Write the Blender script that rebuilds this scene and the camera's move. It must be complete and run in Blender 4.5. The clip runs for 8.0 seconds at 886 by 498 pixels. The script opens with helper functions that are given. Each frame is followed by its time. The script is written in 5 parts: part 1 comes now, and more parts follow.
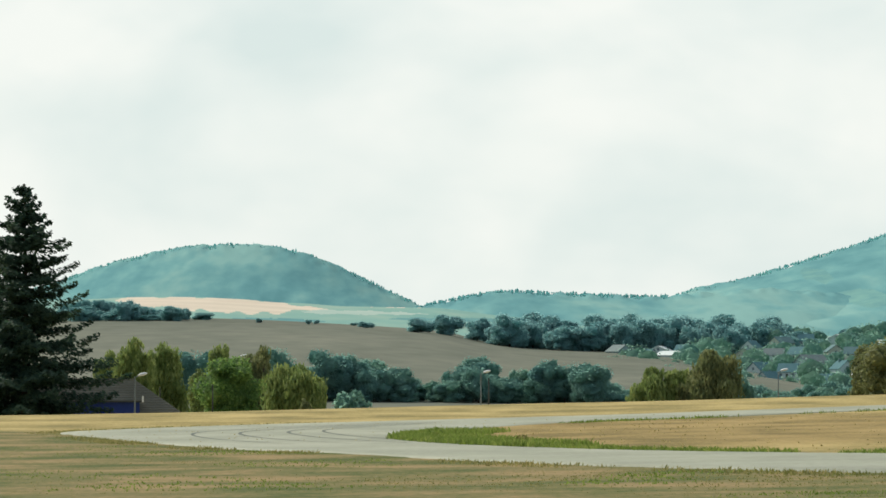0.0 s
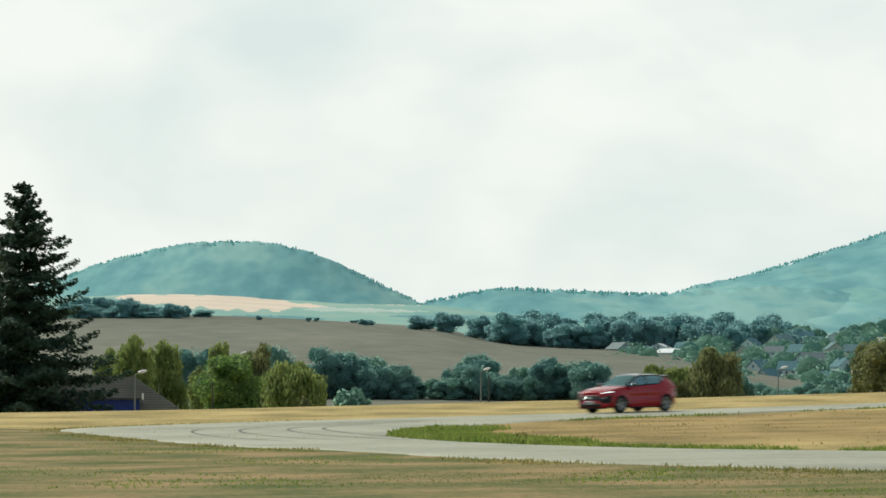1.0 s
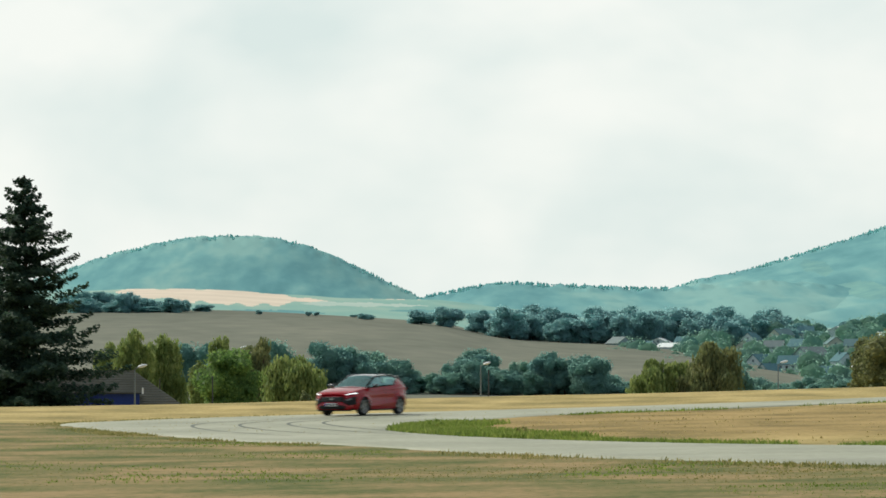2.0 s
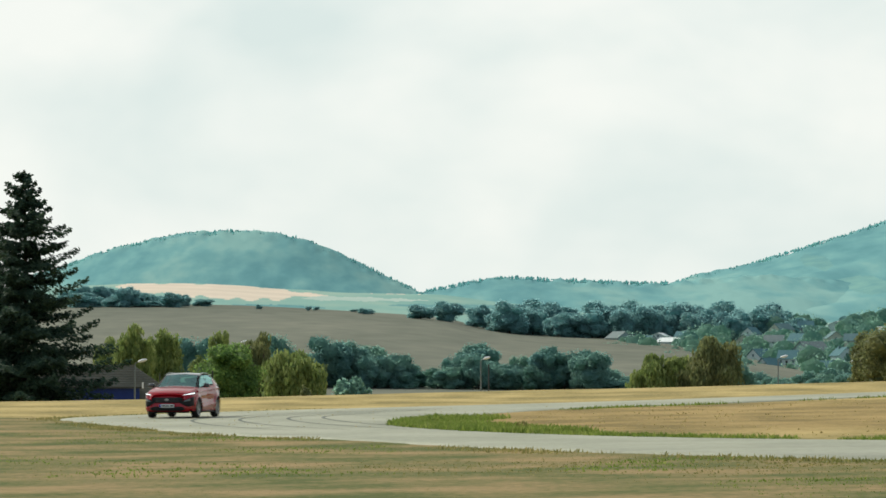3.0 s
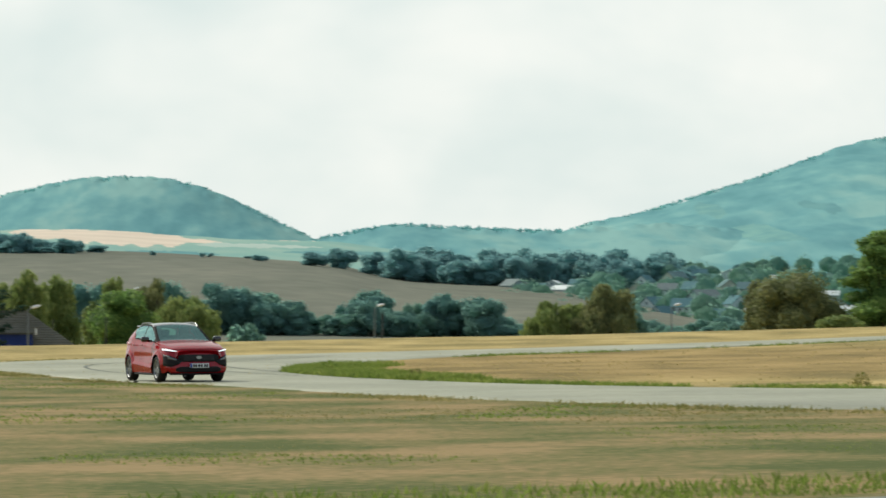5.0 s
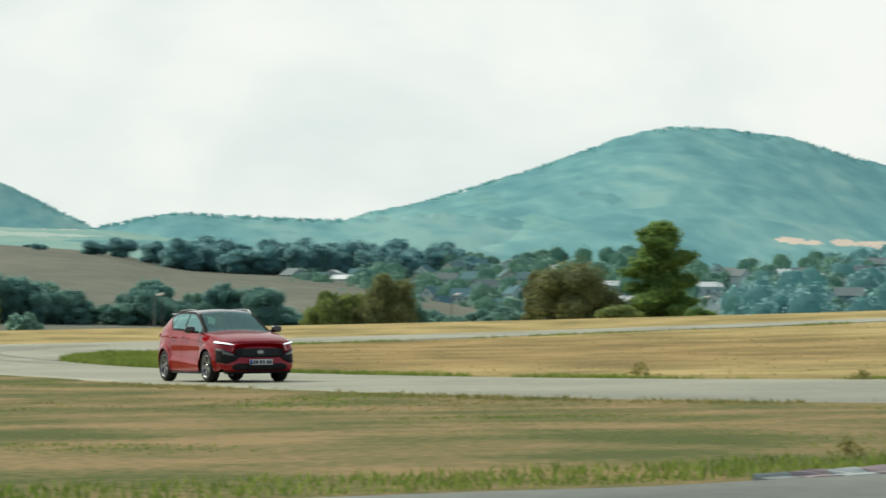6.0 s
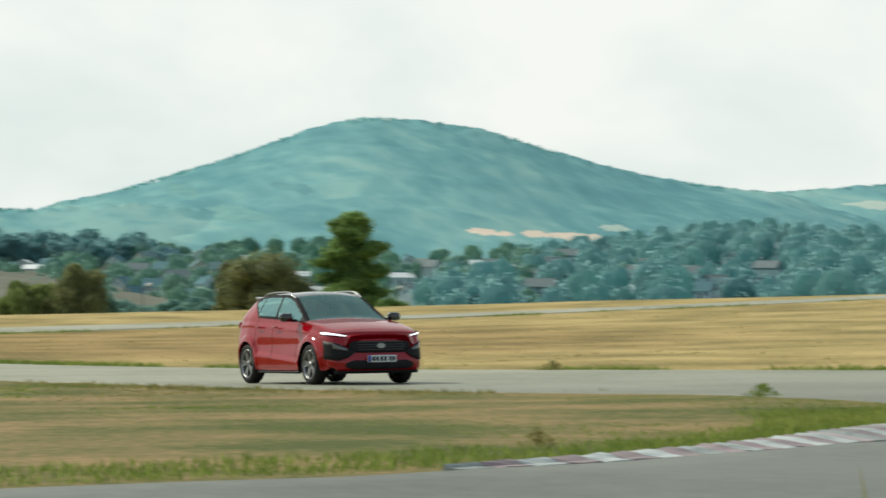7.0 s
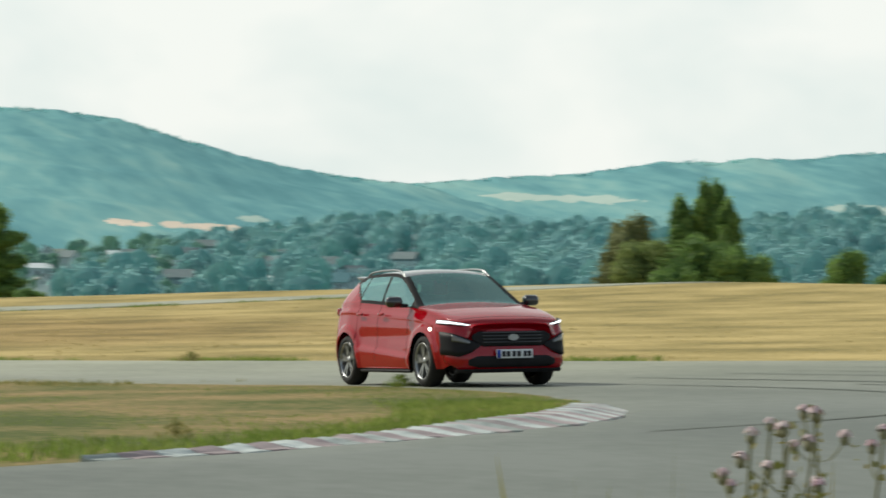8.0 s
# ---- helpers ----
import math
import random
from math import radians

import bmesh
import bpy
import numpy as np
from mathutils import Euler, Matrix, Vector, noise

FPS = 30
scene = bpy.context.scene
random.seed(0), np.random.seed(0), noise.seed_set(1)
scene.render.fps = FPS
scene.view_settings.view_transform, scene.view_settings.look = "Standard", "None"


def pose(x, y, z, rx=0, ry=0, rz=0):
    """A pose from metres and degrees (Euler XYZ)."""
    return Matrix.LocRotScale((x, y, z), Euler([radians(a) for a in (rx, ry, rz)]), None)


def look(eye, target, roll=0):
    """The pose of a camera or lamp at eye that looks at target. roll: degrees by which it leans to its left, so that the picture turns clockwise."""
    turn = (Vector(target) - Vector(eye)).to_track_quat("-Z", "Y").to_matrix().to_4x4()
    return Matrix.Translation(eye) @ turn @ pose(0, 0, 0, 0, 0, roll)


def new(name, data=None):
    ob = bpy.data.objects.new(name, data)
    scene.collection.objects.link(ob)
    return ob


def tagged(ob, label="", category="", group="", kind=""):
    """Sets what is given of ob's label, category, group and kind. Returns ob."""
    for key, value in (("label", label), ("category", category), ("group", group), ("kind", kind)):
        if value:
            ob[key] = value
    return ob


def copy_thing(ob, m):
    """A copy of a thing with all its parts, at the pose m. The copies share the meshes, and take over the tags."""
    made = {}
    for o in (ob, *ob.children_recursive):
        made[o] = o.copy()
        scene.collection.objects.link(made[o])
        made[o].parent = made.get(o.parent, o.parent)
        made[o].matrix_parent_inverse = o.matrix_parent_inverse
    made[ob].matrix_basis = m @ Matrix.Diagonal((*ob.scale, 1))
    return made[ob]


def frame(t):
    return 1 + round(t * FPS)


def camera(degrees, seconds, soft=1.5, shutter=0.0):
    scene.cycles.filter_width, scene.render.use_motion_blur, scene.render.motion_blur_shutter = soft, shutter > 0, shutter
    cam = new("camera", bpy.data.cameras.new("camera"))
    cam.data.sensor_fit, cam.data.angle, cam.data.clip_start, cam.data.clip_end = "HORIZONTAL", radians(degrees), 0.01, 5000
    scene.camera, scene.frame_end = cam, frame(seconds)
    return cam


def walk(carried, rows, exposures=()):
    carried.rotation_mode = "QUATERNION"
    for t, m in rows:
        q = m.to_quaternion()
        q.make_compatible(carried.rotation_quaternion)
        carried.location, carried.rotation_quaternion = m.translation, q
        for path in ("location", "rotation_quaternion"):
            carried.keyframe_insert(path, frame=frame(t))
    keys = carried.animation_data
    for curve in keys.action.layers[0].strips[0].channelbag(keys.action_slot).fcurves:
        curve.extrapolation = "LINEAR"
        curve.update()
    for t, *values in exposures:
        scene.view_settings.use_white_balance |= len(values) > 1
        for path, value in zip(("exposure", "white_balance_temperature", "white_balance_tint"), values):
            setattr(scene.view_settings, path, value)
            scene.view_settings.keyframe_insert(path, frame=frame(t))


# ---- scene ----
# The eye stands on a tripod and pans after the car. Bearings and heights of far
# things are in ticks: one tick is 1/7600 of a radian, right of the first view and above eye level.
TICK = 7600.0
EYE = 1.4
cam = camera(11.78, 8.0, 1.6, 0.5)
# seconds, yaw to the right, pitch up, lean to the left (degrees)
PAN = [
    (0.0, 0.0, 1.824, 0.0), (0.5, 0.0, 1.820, 0.02), (1.0, 0.0, 1.790, 0.03), (1.5, 0.0, 1.752, 0.04),
    (3.0, 0.0, 1.644, 0.04), (3.5, 0.0, 1.568, 0.04), (4.0, 0.046, 1.340, 0.07), (4.2, 0.109, 1.240, 0.09),
    (5.3, 2.194, 0.881, 0.25), (5.5, 2.757, 0.858, 0.27), (6.0, 4.346, 0.816, 0.34), (6.5, 6.163, 0.796, 0.40),
    (7.0, 8.457, 0.717, 0.45), (7.5, 10.774, 0.662, 0.46), (8.0, 13.279, 0.636, 0.52),
]
walk(cam, [(t, pose(0, 0, EYE, 90 + pitch, 0, -yaw) @ pose(0, 0, 0, 0, 0, lean)) for t, yaw, pitch, lean in PAN])

# ---- light ----
SUN_DIR = Vector((-0.62, 0.55, 0.72)).normalized()
sun = new("sun", bpy.data.lights.new("sun", "SUN"))
sun.data.energy, sun.data.angle, sun.data.color = 3.2, radians(1.5), (1.0, 0.955, 0.83)
sun.matrix_world = look((0, 0, 60), Vector((0, 0, 60)) - SUN_DIR)

world = bpy.data.worlds.new("world")
scene.world = world
world.use_nodes = True
wn, wl = world.node_tree.nodes, world.node_tree.links
wn.clear()
SKY_GAIN = 1.0


def build_sky():
    out = wn.new("ShaderNodeOutputWorld")
    bg = wn.new("ShaderNodeBackground")
    sky = wn.new("ShaderNodeTexSky")
    sky.sky_type, sky.sun_disc = "NISHITA", False
    sky.sun_elevation = math.asin(SUN_DIR.z)
    sky.sun_rotation = math.atan2(SUN_DIR.x, SUN_DIR.y)
    sky.dust_density = 1.0
    dim = wn.new("ShaderNodeVectorMath")
    dim.operation = "SCALE"
    dim.inputs["Scale"].default_value = 0.105
    wl.new(sky.outputs[0], dim.inputs[0])
    coord = wn.new("ShaderNodeTexCoord")
    # thin cloud, brightest on the sun's side of the sky
    side = wn.new("ShaderNodeVectorMath")
    side.operation = "DOT_PRODUCT"
    side.inputs[1].default_value = Vector((-0.25, 0.95, 0.12)).normalized()
    wl.new(coord.outputs["Generated"], side.inputs[0])
    veil = wn.new("ShaderNodeMapRange")
    veil.interpolation_type = "SMOOTHSTEP"
    for key, value in (("From Min", -0.15), ("From Max", 0.85), ("To Min", 0.33), ("To Max", 0.97)):
        veil.inputs[key].default_value = value
    wl.new(side.outputs["Value"], veil.inputs["Value"])
    # higher up the cloud thins and lets the blue through
    part_z = wn.new("ShaderNodeSeparateXYZ")
    wl.new(coord.outputs["Generated"], part_z.inputs[0])
    thin = wn.new("ShaderNodeMapRange")
    thin.interpolation_type = "SMOOTHSTEP"
    for key, value in (("From Min", 0.16), ("From Max", 0.60), ("To Min", 1.0), ("To Max", 0.78)):
        thin.inputs[key].default_value = value
    wl.new(part_z.outputs["Z"], thin.inputs["Value"])
    cover = wn.new("ShaderNodeMath")
    cover.operation = "MULTIPLY"
    wl.new(veil.outputs[0], cover.inputs[0])
    wl.new(thin.outputs[0], cover.inputs[1])
    stretch = wn.new("ShaderNodeMapping")
    stretch.inputs["Scale"].default_value = (1.0, 1.0, 1.7)
    wl.new(coord.outputs["Generated"], stretch.inputs["Vector"])
    warp = wn.new("ShaderNodeTexNoise")
    warp.inputs["Scale"].default_value, warp.inputs["Detail"].default_value = 13.0, 4.0
    warp.inputs["Roughness"].default_value, warp.inputs["Distortion"].default_value = 0.5, 0.15
    wl.new(stretch.outputs[0], warp.inputs["Vector"])
    ramp = wn.new("ShaderNodeValToRGB")
    ramp.color_ramp.elements[0].position, ramp.color_ramp.elements[1].position = 0.34, 0.62
    ramp.color_ramp.elements[0].color = (0.72, 0.82, 0.795, 1)
    ramp.color_ramp.elements[1].color = (0.925, 0.955, 0.905, 1)
    wl.new(warp.outputs[0], ramp.inputs[0])
    mix = wn.new("ShaderNodeMix")
    mix.data_type = "RGBA"
    wl.new(cover.outputs[0], mix.inputs["Factor"])
    wl.new(dim.outputs[0], mix.inputs["A"])
    wl.new(ramp.outputs[0], mix.inputs["B"])
    wl.new(mix.outputs["Result"], bg.inputs["Color"])
    bg.inputs["Strength"].default_value = SKY_GAIN
    wl.new(bg.outputs[0], out.inputs["Surface"])


build_sky()
scene.view_settings.exposure = 0.0


# ---- materials ----
def material(name, colours, rough=0.8, scale=1.0, fine=12.0, bump=0.0, metal=0.0, vary=0.0, stretch=(1, 1, 1), spec=0.3, coat=0.0, island=0.0, sheer=0.0, detail=5.0, band=0.16):
    """Colours blended by a broad and a fine noise in object space; vary: change from thing to thing; island: from leaf to leaf."""
    m = bpy.data.materials.new(name)
    m.use_nodes = True
    n, l = m.node_tree.nodes, m.node_tree.links
    b = n["Principled BSDF"]
    b.inputs["Roughness"].default_value, b.inputs["Metallic"].default_value = rough, metal
    b.inputs["Specular IOR Level"].default_value = spec
    b.inputs["Coat Weight"].default_value, b.inputs["Coat Roughness"].default_value = coat, 0.07
    if len(colours) == 1 and not (vary or island):
        b.inputs["Base Color"].default_value = (*colours[0], 1)
    coord = n.new("ShaderNodeTexCoord")
    mapping = n.new("ShaderNodeMapping")
    mapping.inputs["Scale"].default_value = stretch
    l.new(coord.outputs["Object"], mapping.inputs["Vector"])
    broad, grain = n.new("ShaderNodeTexNoise"), n.new("ShaderNodeTexNoise")
    broad.inputs["Scale"].default_value, broad.inputs["Detail"].default_value = scale, detail
    grain.inputs["Scale"].default_value, grain.inputs["Detail"].default_value = fine, 4.0
    for tex in (broad, grain):
        l.new(mapping.outputs[0], tex.inputs["Vector"])
    both = n.new("ShaderNodeMix")
    both.data_type = "FLOAT"
    both.inputs["Factor"].default_value = 0.35
    l.new(broad.outputs[0], both.inputs["A"])
    l.new(grain.outputs[0], both.inputs["B"])
    value = both.outputs["Result"]
    for weight, source in ((vary, "Object Info"), (island, "Geometry")):
        if weight:
            info = n.new("ShaderNodeObjectInfo" if source == "Object Info" else "ShaderNodeNewGeometry")
            shift = n.new("ShaderNodeMath")
            shift.operation = "MULTIPLY_ADD"
            l.new(info.outputs["Random" if source == "Object Info" else "Random Per Island"], shift.inputs[0])
            shift.inputs[1].default_value = weight
            add = n.new("ShaderNodeMath")
            add.operation = "SUBTRACT"
            l.new(value, add.inputs[0])
            add.inputs[1].default_value = weight / 2
            l.new(add.outputs[0], shift.inputs[2])
            value = shift.outputs[0]
    if len(colours) > 1:
        ramp = n.new("ShaderNodeValToRGB")
        e = ramp.color_ramp.elements
        while len(e) < len(colours):
            e.new(0.5)
        for i, c in enumerate(colours):
            e[i].position = 0.5 - band + 2 * band * i / (len(colours) - 1)
            e[i].color = (*c, 1)
        l.new(value, ramp.inputs[0])
        l.new(ramp.outputs[0], b.inputs["Base Color"])
        if sheer:
            thin = n.new("ShaderNodeBsdfTranslucent")
            l.new(ramp.outputs[0], thin.inputs[0])
            mixed = n.new("ShaderNodeMixShader")
            mixed.inputs[0].default_value = sheer
            l.new(b.outputs[0], mixed.inputs[1])
            l.new(thin.outputs[0], mixed.inputs[2])
            l.new(mixed.outputs[0], n["Material Output"].inputs[0])
    if bump:
        relief = n.new("ShaderNodeBump")
        relief.inputs["Strength"].default_value, relief.inputs["Distance"].default_value = 1.0, bump
        l.new(grain.outputs[0], relief.inputs["Height"])
        l.new(relief.outputs[0], b.inputs["Normal"])
    return m


M = {}
M["dry_grass"] = material("dry_grass", [(0.22, 0.18, 0.066), (0.32, 0.25, 0.094), (0.40, 0.31, 0.122), (0.49, 0.375, 0.155)], 0.95, 0.26, 6.0, 0.03, spec=0.1, stretch=(1.0, 0.5, 1), band=0.11, detail=9)
M["asphalt"] = material("asphalt", [(0.235, 0.245, 0.17), (0.295, 0.30, 0.21), (0.355, 0.355, 0.255)], 0.65, 0.22, 5.0, 0.004, spec=0.35, stretch=(1, 0.5, 1), band=0.11, detail=7)
M["leaf_dark"] = material("leaf_dark", [(0.026, 0.062, 0.042), (0.048, 0.095, 0.06), (0.08, 0.135, 0.078)], 0.7, 0.8, 3, island=0.3, sheer=0.45)
M["leaf_willow"] = material("leaf_willow", [(0.15, 0.22, 0.065), (0.23, 0.30, 0.095), (0.34, 0.40, 0.14)], 0.7, 0.5, 3, island=0.3, sheer=0.45, vary=0.1)
M["leaf_green"] = material("leaf_green", [(0.11, 0.215, 0.06), (0.175, 0.30, 0.08), (0.28, 0.41, 0.11)], 0.6, 0.7, 3, island=0.3, sheer=0.55, vary=0.1)
M["leaf_olive"] = material("leaf_olive", [(0.13, 0.165, 0.07), (0.19, 0.22, 0.09), (0.28, 0.295, 0.125)], 0.7, 0.6, 3, island=0.3, sheer=0.45)
# Haze over distance is put into these leaf colours; sheer evens out their shade.
M["leaf_far_hazed"] = material("leaf_far_hazed", [(0.245, 0.45, 0.46), (0.275, 0.49, 0.49), (0.31, 0.53, 0.50)], 0.95, 0.05, 0.3, island=0.06, vary=0.10, spec=0.0, sheer=0.75)
M["leaf_mid_hazed"] = material("leaf_mid_hazed", [(0.18, 0.35, 0.325), (0.225, 0.40, 0.34), (0.275, 0.46, 0.35)], 0.95, 0.1, 0.5, island=0.12, vary=0.2, spec=0.0, sheer=0.7)
M["bark"] = material("bark", [(0.05, 0.04, 0.03), (0.10, 0.08, 0.06)], 0.95, 3, 14, 0.02)
M["stubble"] = material("stubble", [(0.133, 0.143, 0.11), (0.168, 0.176, 0.135), (0.21, 0.212, 0.162)], 0.95, 0.012, 0.12, spec=0.05, stretch=(1, 0.25, 1), band=0.12)
# Blue-green haze is mixed into the base colours of hills and far ground.
M["forest_far_hazed"] = material("forest_far_hazed", [(0.115, 0.27, 0.285), (0.14, 0.31, 0.32), (0.175, 0.36, 0.355), (0.235, 0.415, 0.385)], 1.0, 0.007, 0.05, spec=0.0, detail=6, band=0.11, stretch=(1, 0.16, 1), island=0.22)
# Hazed and lifted further, so shaded crest treetops match the hillside.
M["canopy_far_lifted"] = material("canopy_far_lifted", [(0.33, 0.60, 0.61), (0.37, 0.64, 0.63), (0.41, 0.68, 0.65)], 1.0, 0.006, 0.09, spec=0.0, detail=5, band=0.14, stretch=(1, 0.16, 1), island=0.12, sheer=0.75)
M["forest_near_hazed"] = material("forest_near_hazed", [(0.12, 0.265, 0.28), (0.155, 0.32, 0.315), (0.21, 0.39, 0.345)], 1.0, 0.008, 0.09, spec=0.0, detail=6, band=0.16, stretch=(1, 0.2, 1))
M["plain_far_hazed"] = material("plain_far_hazed", [(0.19, 0.36, 0.33), (0.26, 0.42, 0.36), (0.38, 0.47, 0.38)], 1.0, 0.004, 0.03, spec=0.0, stretch=(1, 0.3, 1))
M["stubble_far_hazed"] = material("stubble_far_hazed", [(0.17, 0.21, 0.19), (0.21, 0.24, 0.205)], 1.0, 0.02, 0.2, spec=0.0)
M["chaff_far_hazed"] = material("chaff_far_hazed", [(0.36, 0.48, 0.42), (0.46, 0.54, 0.47)], 1.0, 0.01, 0.1, spec=0.0)
M["meadow_far_hazed"] = material("meadow_far_hazed", [(0.10, 0.18, 0.16), (0.15, 0.23, 0.19), (0.22, 0.27, 0.21)], 1.0, 0.01, 0.1, spec=0.0, stretch=(1, 0.4, 1))
M["forest_floor_hazed"] = material("forest_floor_hazed", [(0.075, 0.16, 0.17), (0.10, 0.20, 0.19)], 1.0, 0.02, 0.2, spec=0.0)
M["olive_grass"] = material("olive_grass", [(0.085, 0.105, 0.028), (0.15, 0.145, 0.05), (0.215, 0.17, 0.07), (0.30, 0.215, 0.10)], 0.95, 0.30, 7.0, 0.03, spec=0.1, stretch=(1.0, 0.6, 1), band=0.085, detail=9)
M["chaff"] = material("chaff", [(0.62, 0.53, 0.42), (0.72, 0.62, 0.50)], 1.0, 0.02, 0.2, spec=0.0)


# ---- ground shape ----
def smooth(a, b, x):
    t = np.clip((x - a) / (b - a), 0, 1)
    return t * t * (3 - 2 * t)


CREST = [(-90, 168), (-40, 174), (-19, 185), (-7, 198), (6, 206), (19, 208), (30, 207), (40, 202), (51, 191), (60, 178), (75, 160), (120, 130)]


def ground_z(x, y):
    """Height of the airfield: a shallow bowl that rises to the right, and falls away behind its crest."""
    x, y = np.asarray(x, float), np.asarray(y, float)
    cx, cy = np.clip(x, -30, 57.5) / 20, (np.clip(y, 30, 212) - 110) / 60
    z = -0.255 + 0.2676 * cx + 0.008 * cy + 0.1483 * cx * cx + 0.0139 * cx * cy + 0.2557 * cy * cy
    near = smooth(32, 4, y)
    z = z * (1 - near) + 0.0 * near
    over = y - np.interp(x, [c[0] for c in CREST], [c[1] for c in CREST])
    over = np.maximum(over, 0)
    return z - np.minimum(0.018 * (np.sqrt(over * over + 36) - 6), 9.0)


def gz(x, y):
    return float(ground_z(x, y))


def spot(u, d, v=None):
    """The place at bearing u and distance d: on the ground, or v ticks above eye level."""
    x, y = d * math.sin(u / TICK), d * math.cos(u / TICK)
    return Vector((x, y, gz(x, y) if v is None else EYE + d * v / TICK))


def sheet(name, co, rows, cols, mat, wrap=False):
    """A grid mesh over co, a (rows*cols, 3) array."""
    faces = [(r * cols + c, r * cols + (c + 1) % cols, (r + 1) * cols + (c + 1) % cols, (r + 1) * cols + c)
             for r in range(rows - 1) for c in range(cols if wrap else cols - 1)]
    me = bpy.data.meshes.new(name)
    me.from_pydata(co.tolist() if hasattr(co, "tolist") else co, [], faces)
    me.materials.append(mat)
    me.polygons.foreach_set("use_smooth", [True] * len(me.polygons))
    me.update()
    return new(name, me)


def spline(points, step):
    """A smooth line through plan points, resampled at even steps."""
    p = [Vector(q) for q in points]
    p = [2 * p[0] - p[1]] + p + [2 * p[-1] - p[-2]]
    fine = []
    for i in range(1, len(p) - 2):
        a, b, c, d = p[i - 1:i + 3]
        for k in range(24):
            t = k / 24
            fine.append(0.5 * (2 * b + (c - a) * t + (2 * a - 5 * b + 4 * c - d) * t * t + (3 * b - a - 3 * c + d) * t ** 3))
    fine.append(p[-2])
    run = np.concatenate([[0], np.cumsum([(fine[i + 1] - fine[i]).length for i in range(len(fine) - 1)])])
    n = step if isinstance(step, int) else max(2, int(run[-1] / step) + 1)
    at = np.linspace(0, run[-1], n)
    arr = np.array([tuple(q) for q in fine])
    return np.stack([np.interp(at, run, arr[:, k]) for k in range(arr.shape[1])], -1)


# edges of the track: out from far behind, round the far hairpin, back past the kerb and round to the near leg
OUTER = [
    [(110, 203), (78, 199), (60, 196.5), (45, 193.5), (34, 191), (24, 187), (14, 181.5), (7.3, 177), (2.5, 174), (-1.9, 170.6)],
    [(-1.9, 170.6), (-6.2, 166.5), (-10.2, 160.2), (-12.8, 153.6), (-13.4, 149.5), (-12.6, 145.5), (-10.6, 136.0), (-8.0, 125.1)],
    [(-8.0, 125.1), (-5.4, 115.8), (-2.6, 107.1), (1.4, 89.6), (4.3, 80.0), (7.2, 71.8), (10.7, 61.0)],
    [(10.7, 61.0), (12.2, 57.2), (12.9, 51.8), (12.5, 46.7), (11.7, 42.0), (10.85, 38.8), (9.6, 35.8), (7.83, 32.79)],
    [(7.83, 32.79), (6.51, 30.84), (5.45, 29.66), (4.54, 28.95), (3.0, 27.9), (1.0, 26.9), (-6, 23.0), (-20, 17), (-60, 2)],
]
INNER = [
    [(110, 196), (78, 192), (60, 189.5), (45, 186.7), (34, 183.8), (26, 179.8), (17.9, 174), (11.6, 168.3), (6.9, 163.6), (3.4, 157.5)],
    [(3.4, 157.5), (1.2, 151.0), (-0.8, 142.0), (-1.5, 136.0), (-1.5, 131.0), (-0.9, 126.5), (0.4, 119.5), (2.0, 113.0)],
    [(2.0, 113.0), (5.3, 102.5), (9.5, 92.6), (13.0, 86.3), (16.4, 81.3), (19.0, 76.6), (20.7, 73.4)],
    [(20.7, 73.4), (23.7, 67.8), (27.0, 60.0), (28.0, 50.0), (26.5, 40.0), (22.5, 31.0), (18.0, 25.5), (14.0, 22.0)],
    [(14.0, 22.0), (11.0, 20.3), (8.5, 19.0), (6.5, 18.2), (4.0, 17.2), (1.0, 16.0), (-6, 13.5), (-20, 8), (-60, -6)],
]

# ---- ground ----
def build_ground():
    bearings = np.concatenate([np.linspace(-7.5, 21, 150), np.linspace(22, 352, 90)[0:-1]])
    ds = np.concatenate([np.linspace(0.0, 24, 25), np.arange(25, 230, 2.0), np.geomspace(232, 4900, 60)])
    b, d = np.meshgrid(np.radians(bearings), ds)
    x, y = d * np.sin(b), d * np.cos(b)
    z = ground_z(x, y)
    for i in range(z.shape[0]):
        for j in range(z.shape[1]):
            if 20 < d[i, j] < 260:
                z[i, j] += 0.03 * noise.noise((x[i, j] * 0.12, y[i, j] * 0.05, 3.0))
    co = np.stack([x, y, z], -1).reshape(-1, 3)
    ob = sheet("ground", co, len(ds), len(bearings), M["dry_grass"], wrap=True)
    ob.data.materials.append(M["olive_grass"])
    pad = np.concatenate([np.array([(-200.0, 158.0), (-40, 158), (-16, 153)]),
                          spline(OUTER[1], 40)[18:], spline(OUTER[2], 40), spline(OUTER[3], 40), spline(OUTER[4], 40), np.array([(-200.0, 2.0)])])
    centres = co[np.array([p.vertices[0] for p in ob.data.polygons])][:, :2] + 0.0
    inside = np.zeros(len(centres), bool)
    for (x0, y0), (x1, y1) in zip(pad, np.roll(pad, -1, 0)):
        cross = (y0 > centres[:, 1]) != (y1 > centres[:, 1])
        inside ^= cross & (centres[:, 0] < (x1 - x0) * (centres[:, 1] - y0) / (y1 - y0 + 1e-12) + x0)
    inside |= (np.hypot(centres[:, 0], centres[:, 1]) < 30)
    ob.data.polygons.foreach_set("material_index", inside.astype(np.int32))
    tagged(ob, "sun-dried golden grass of a wide airfield", "ground", kind="structure")


build_ground()


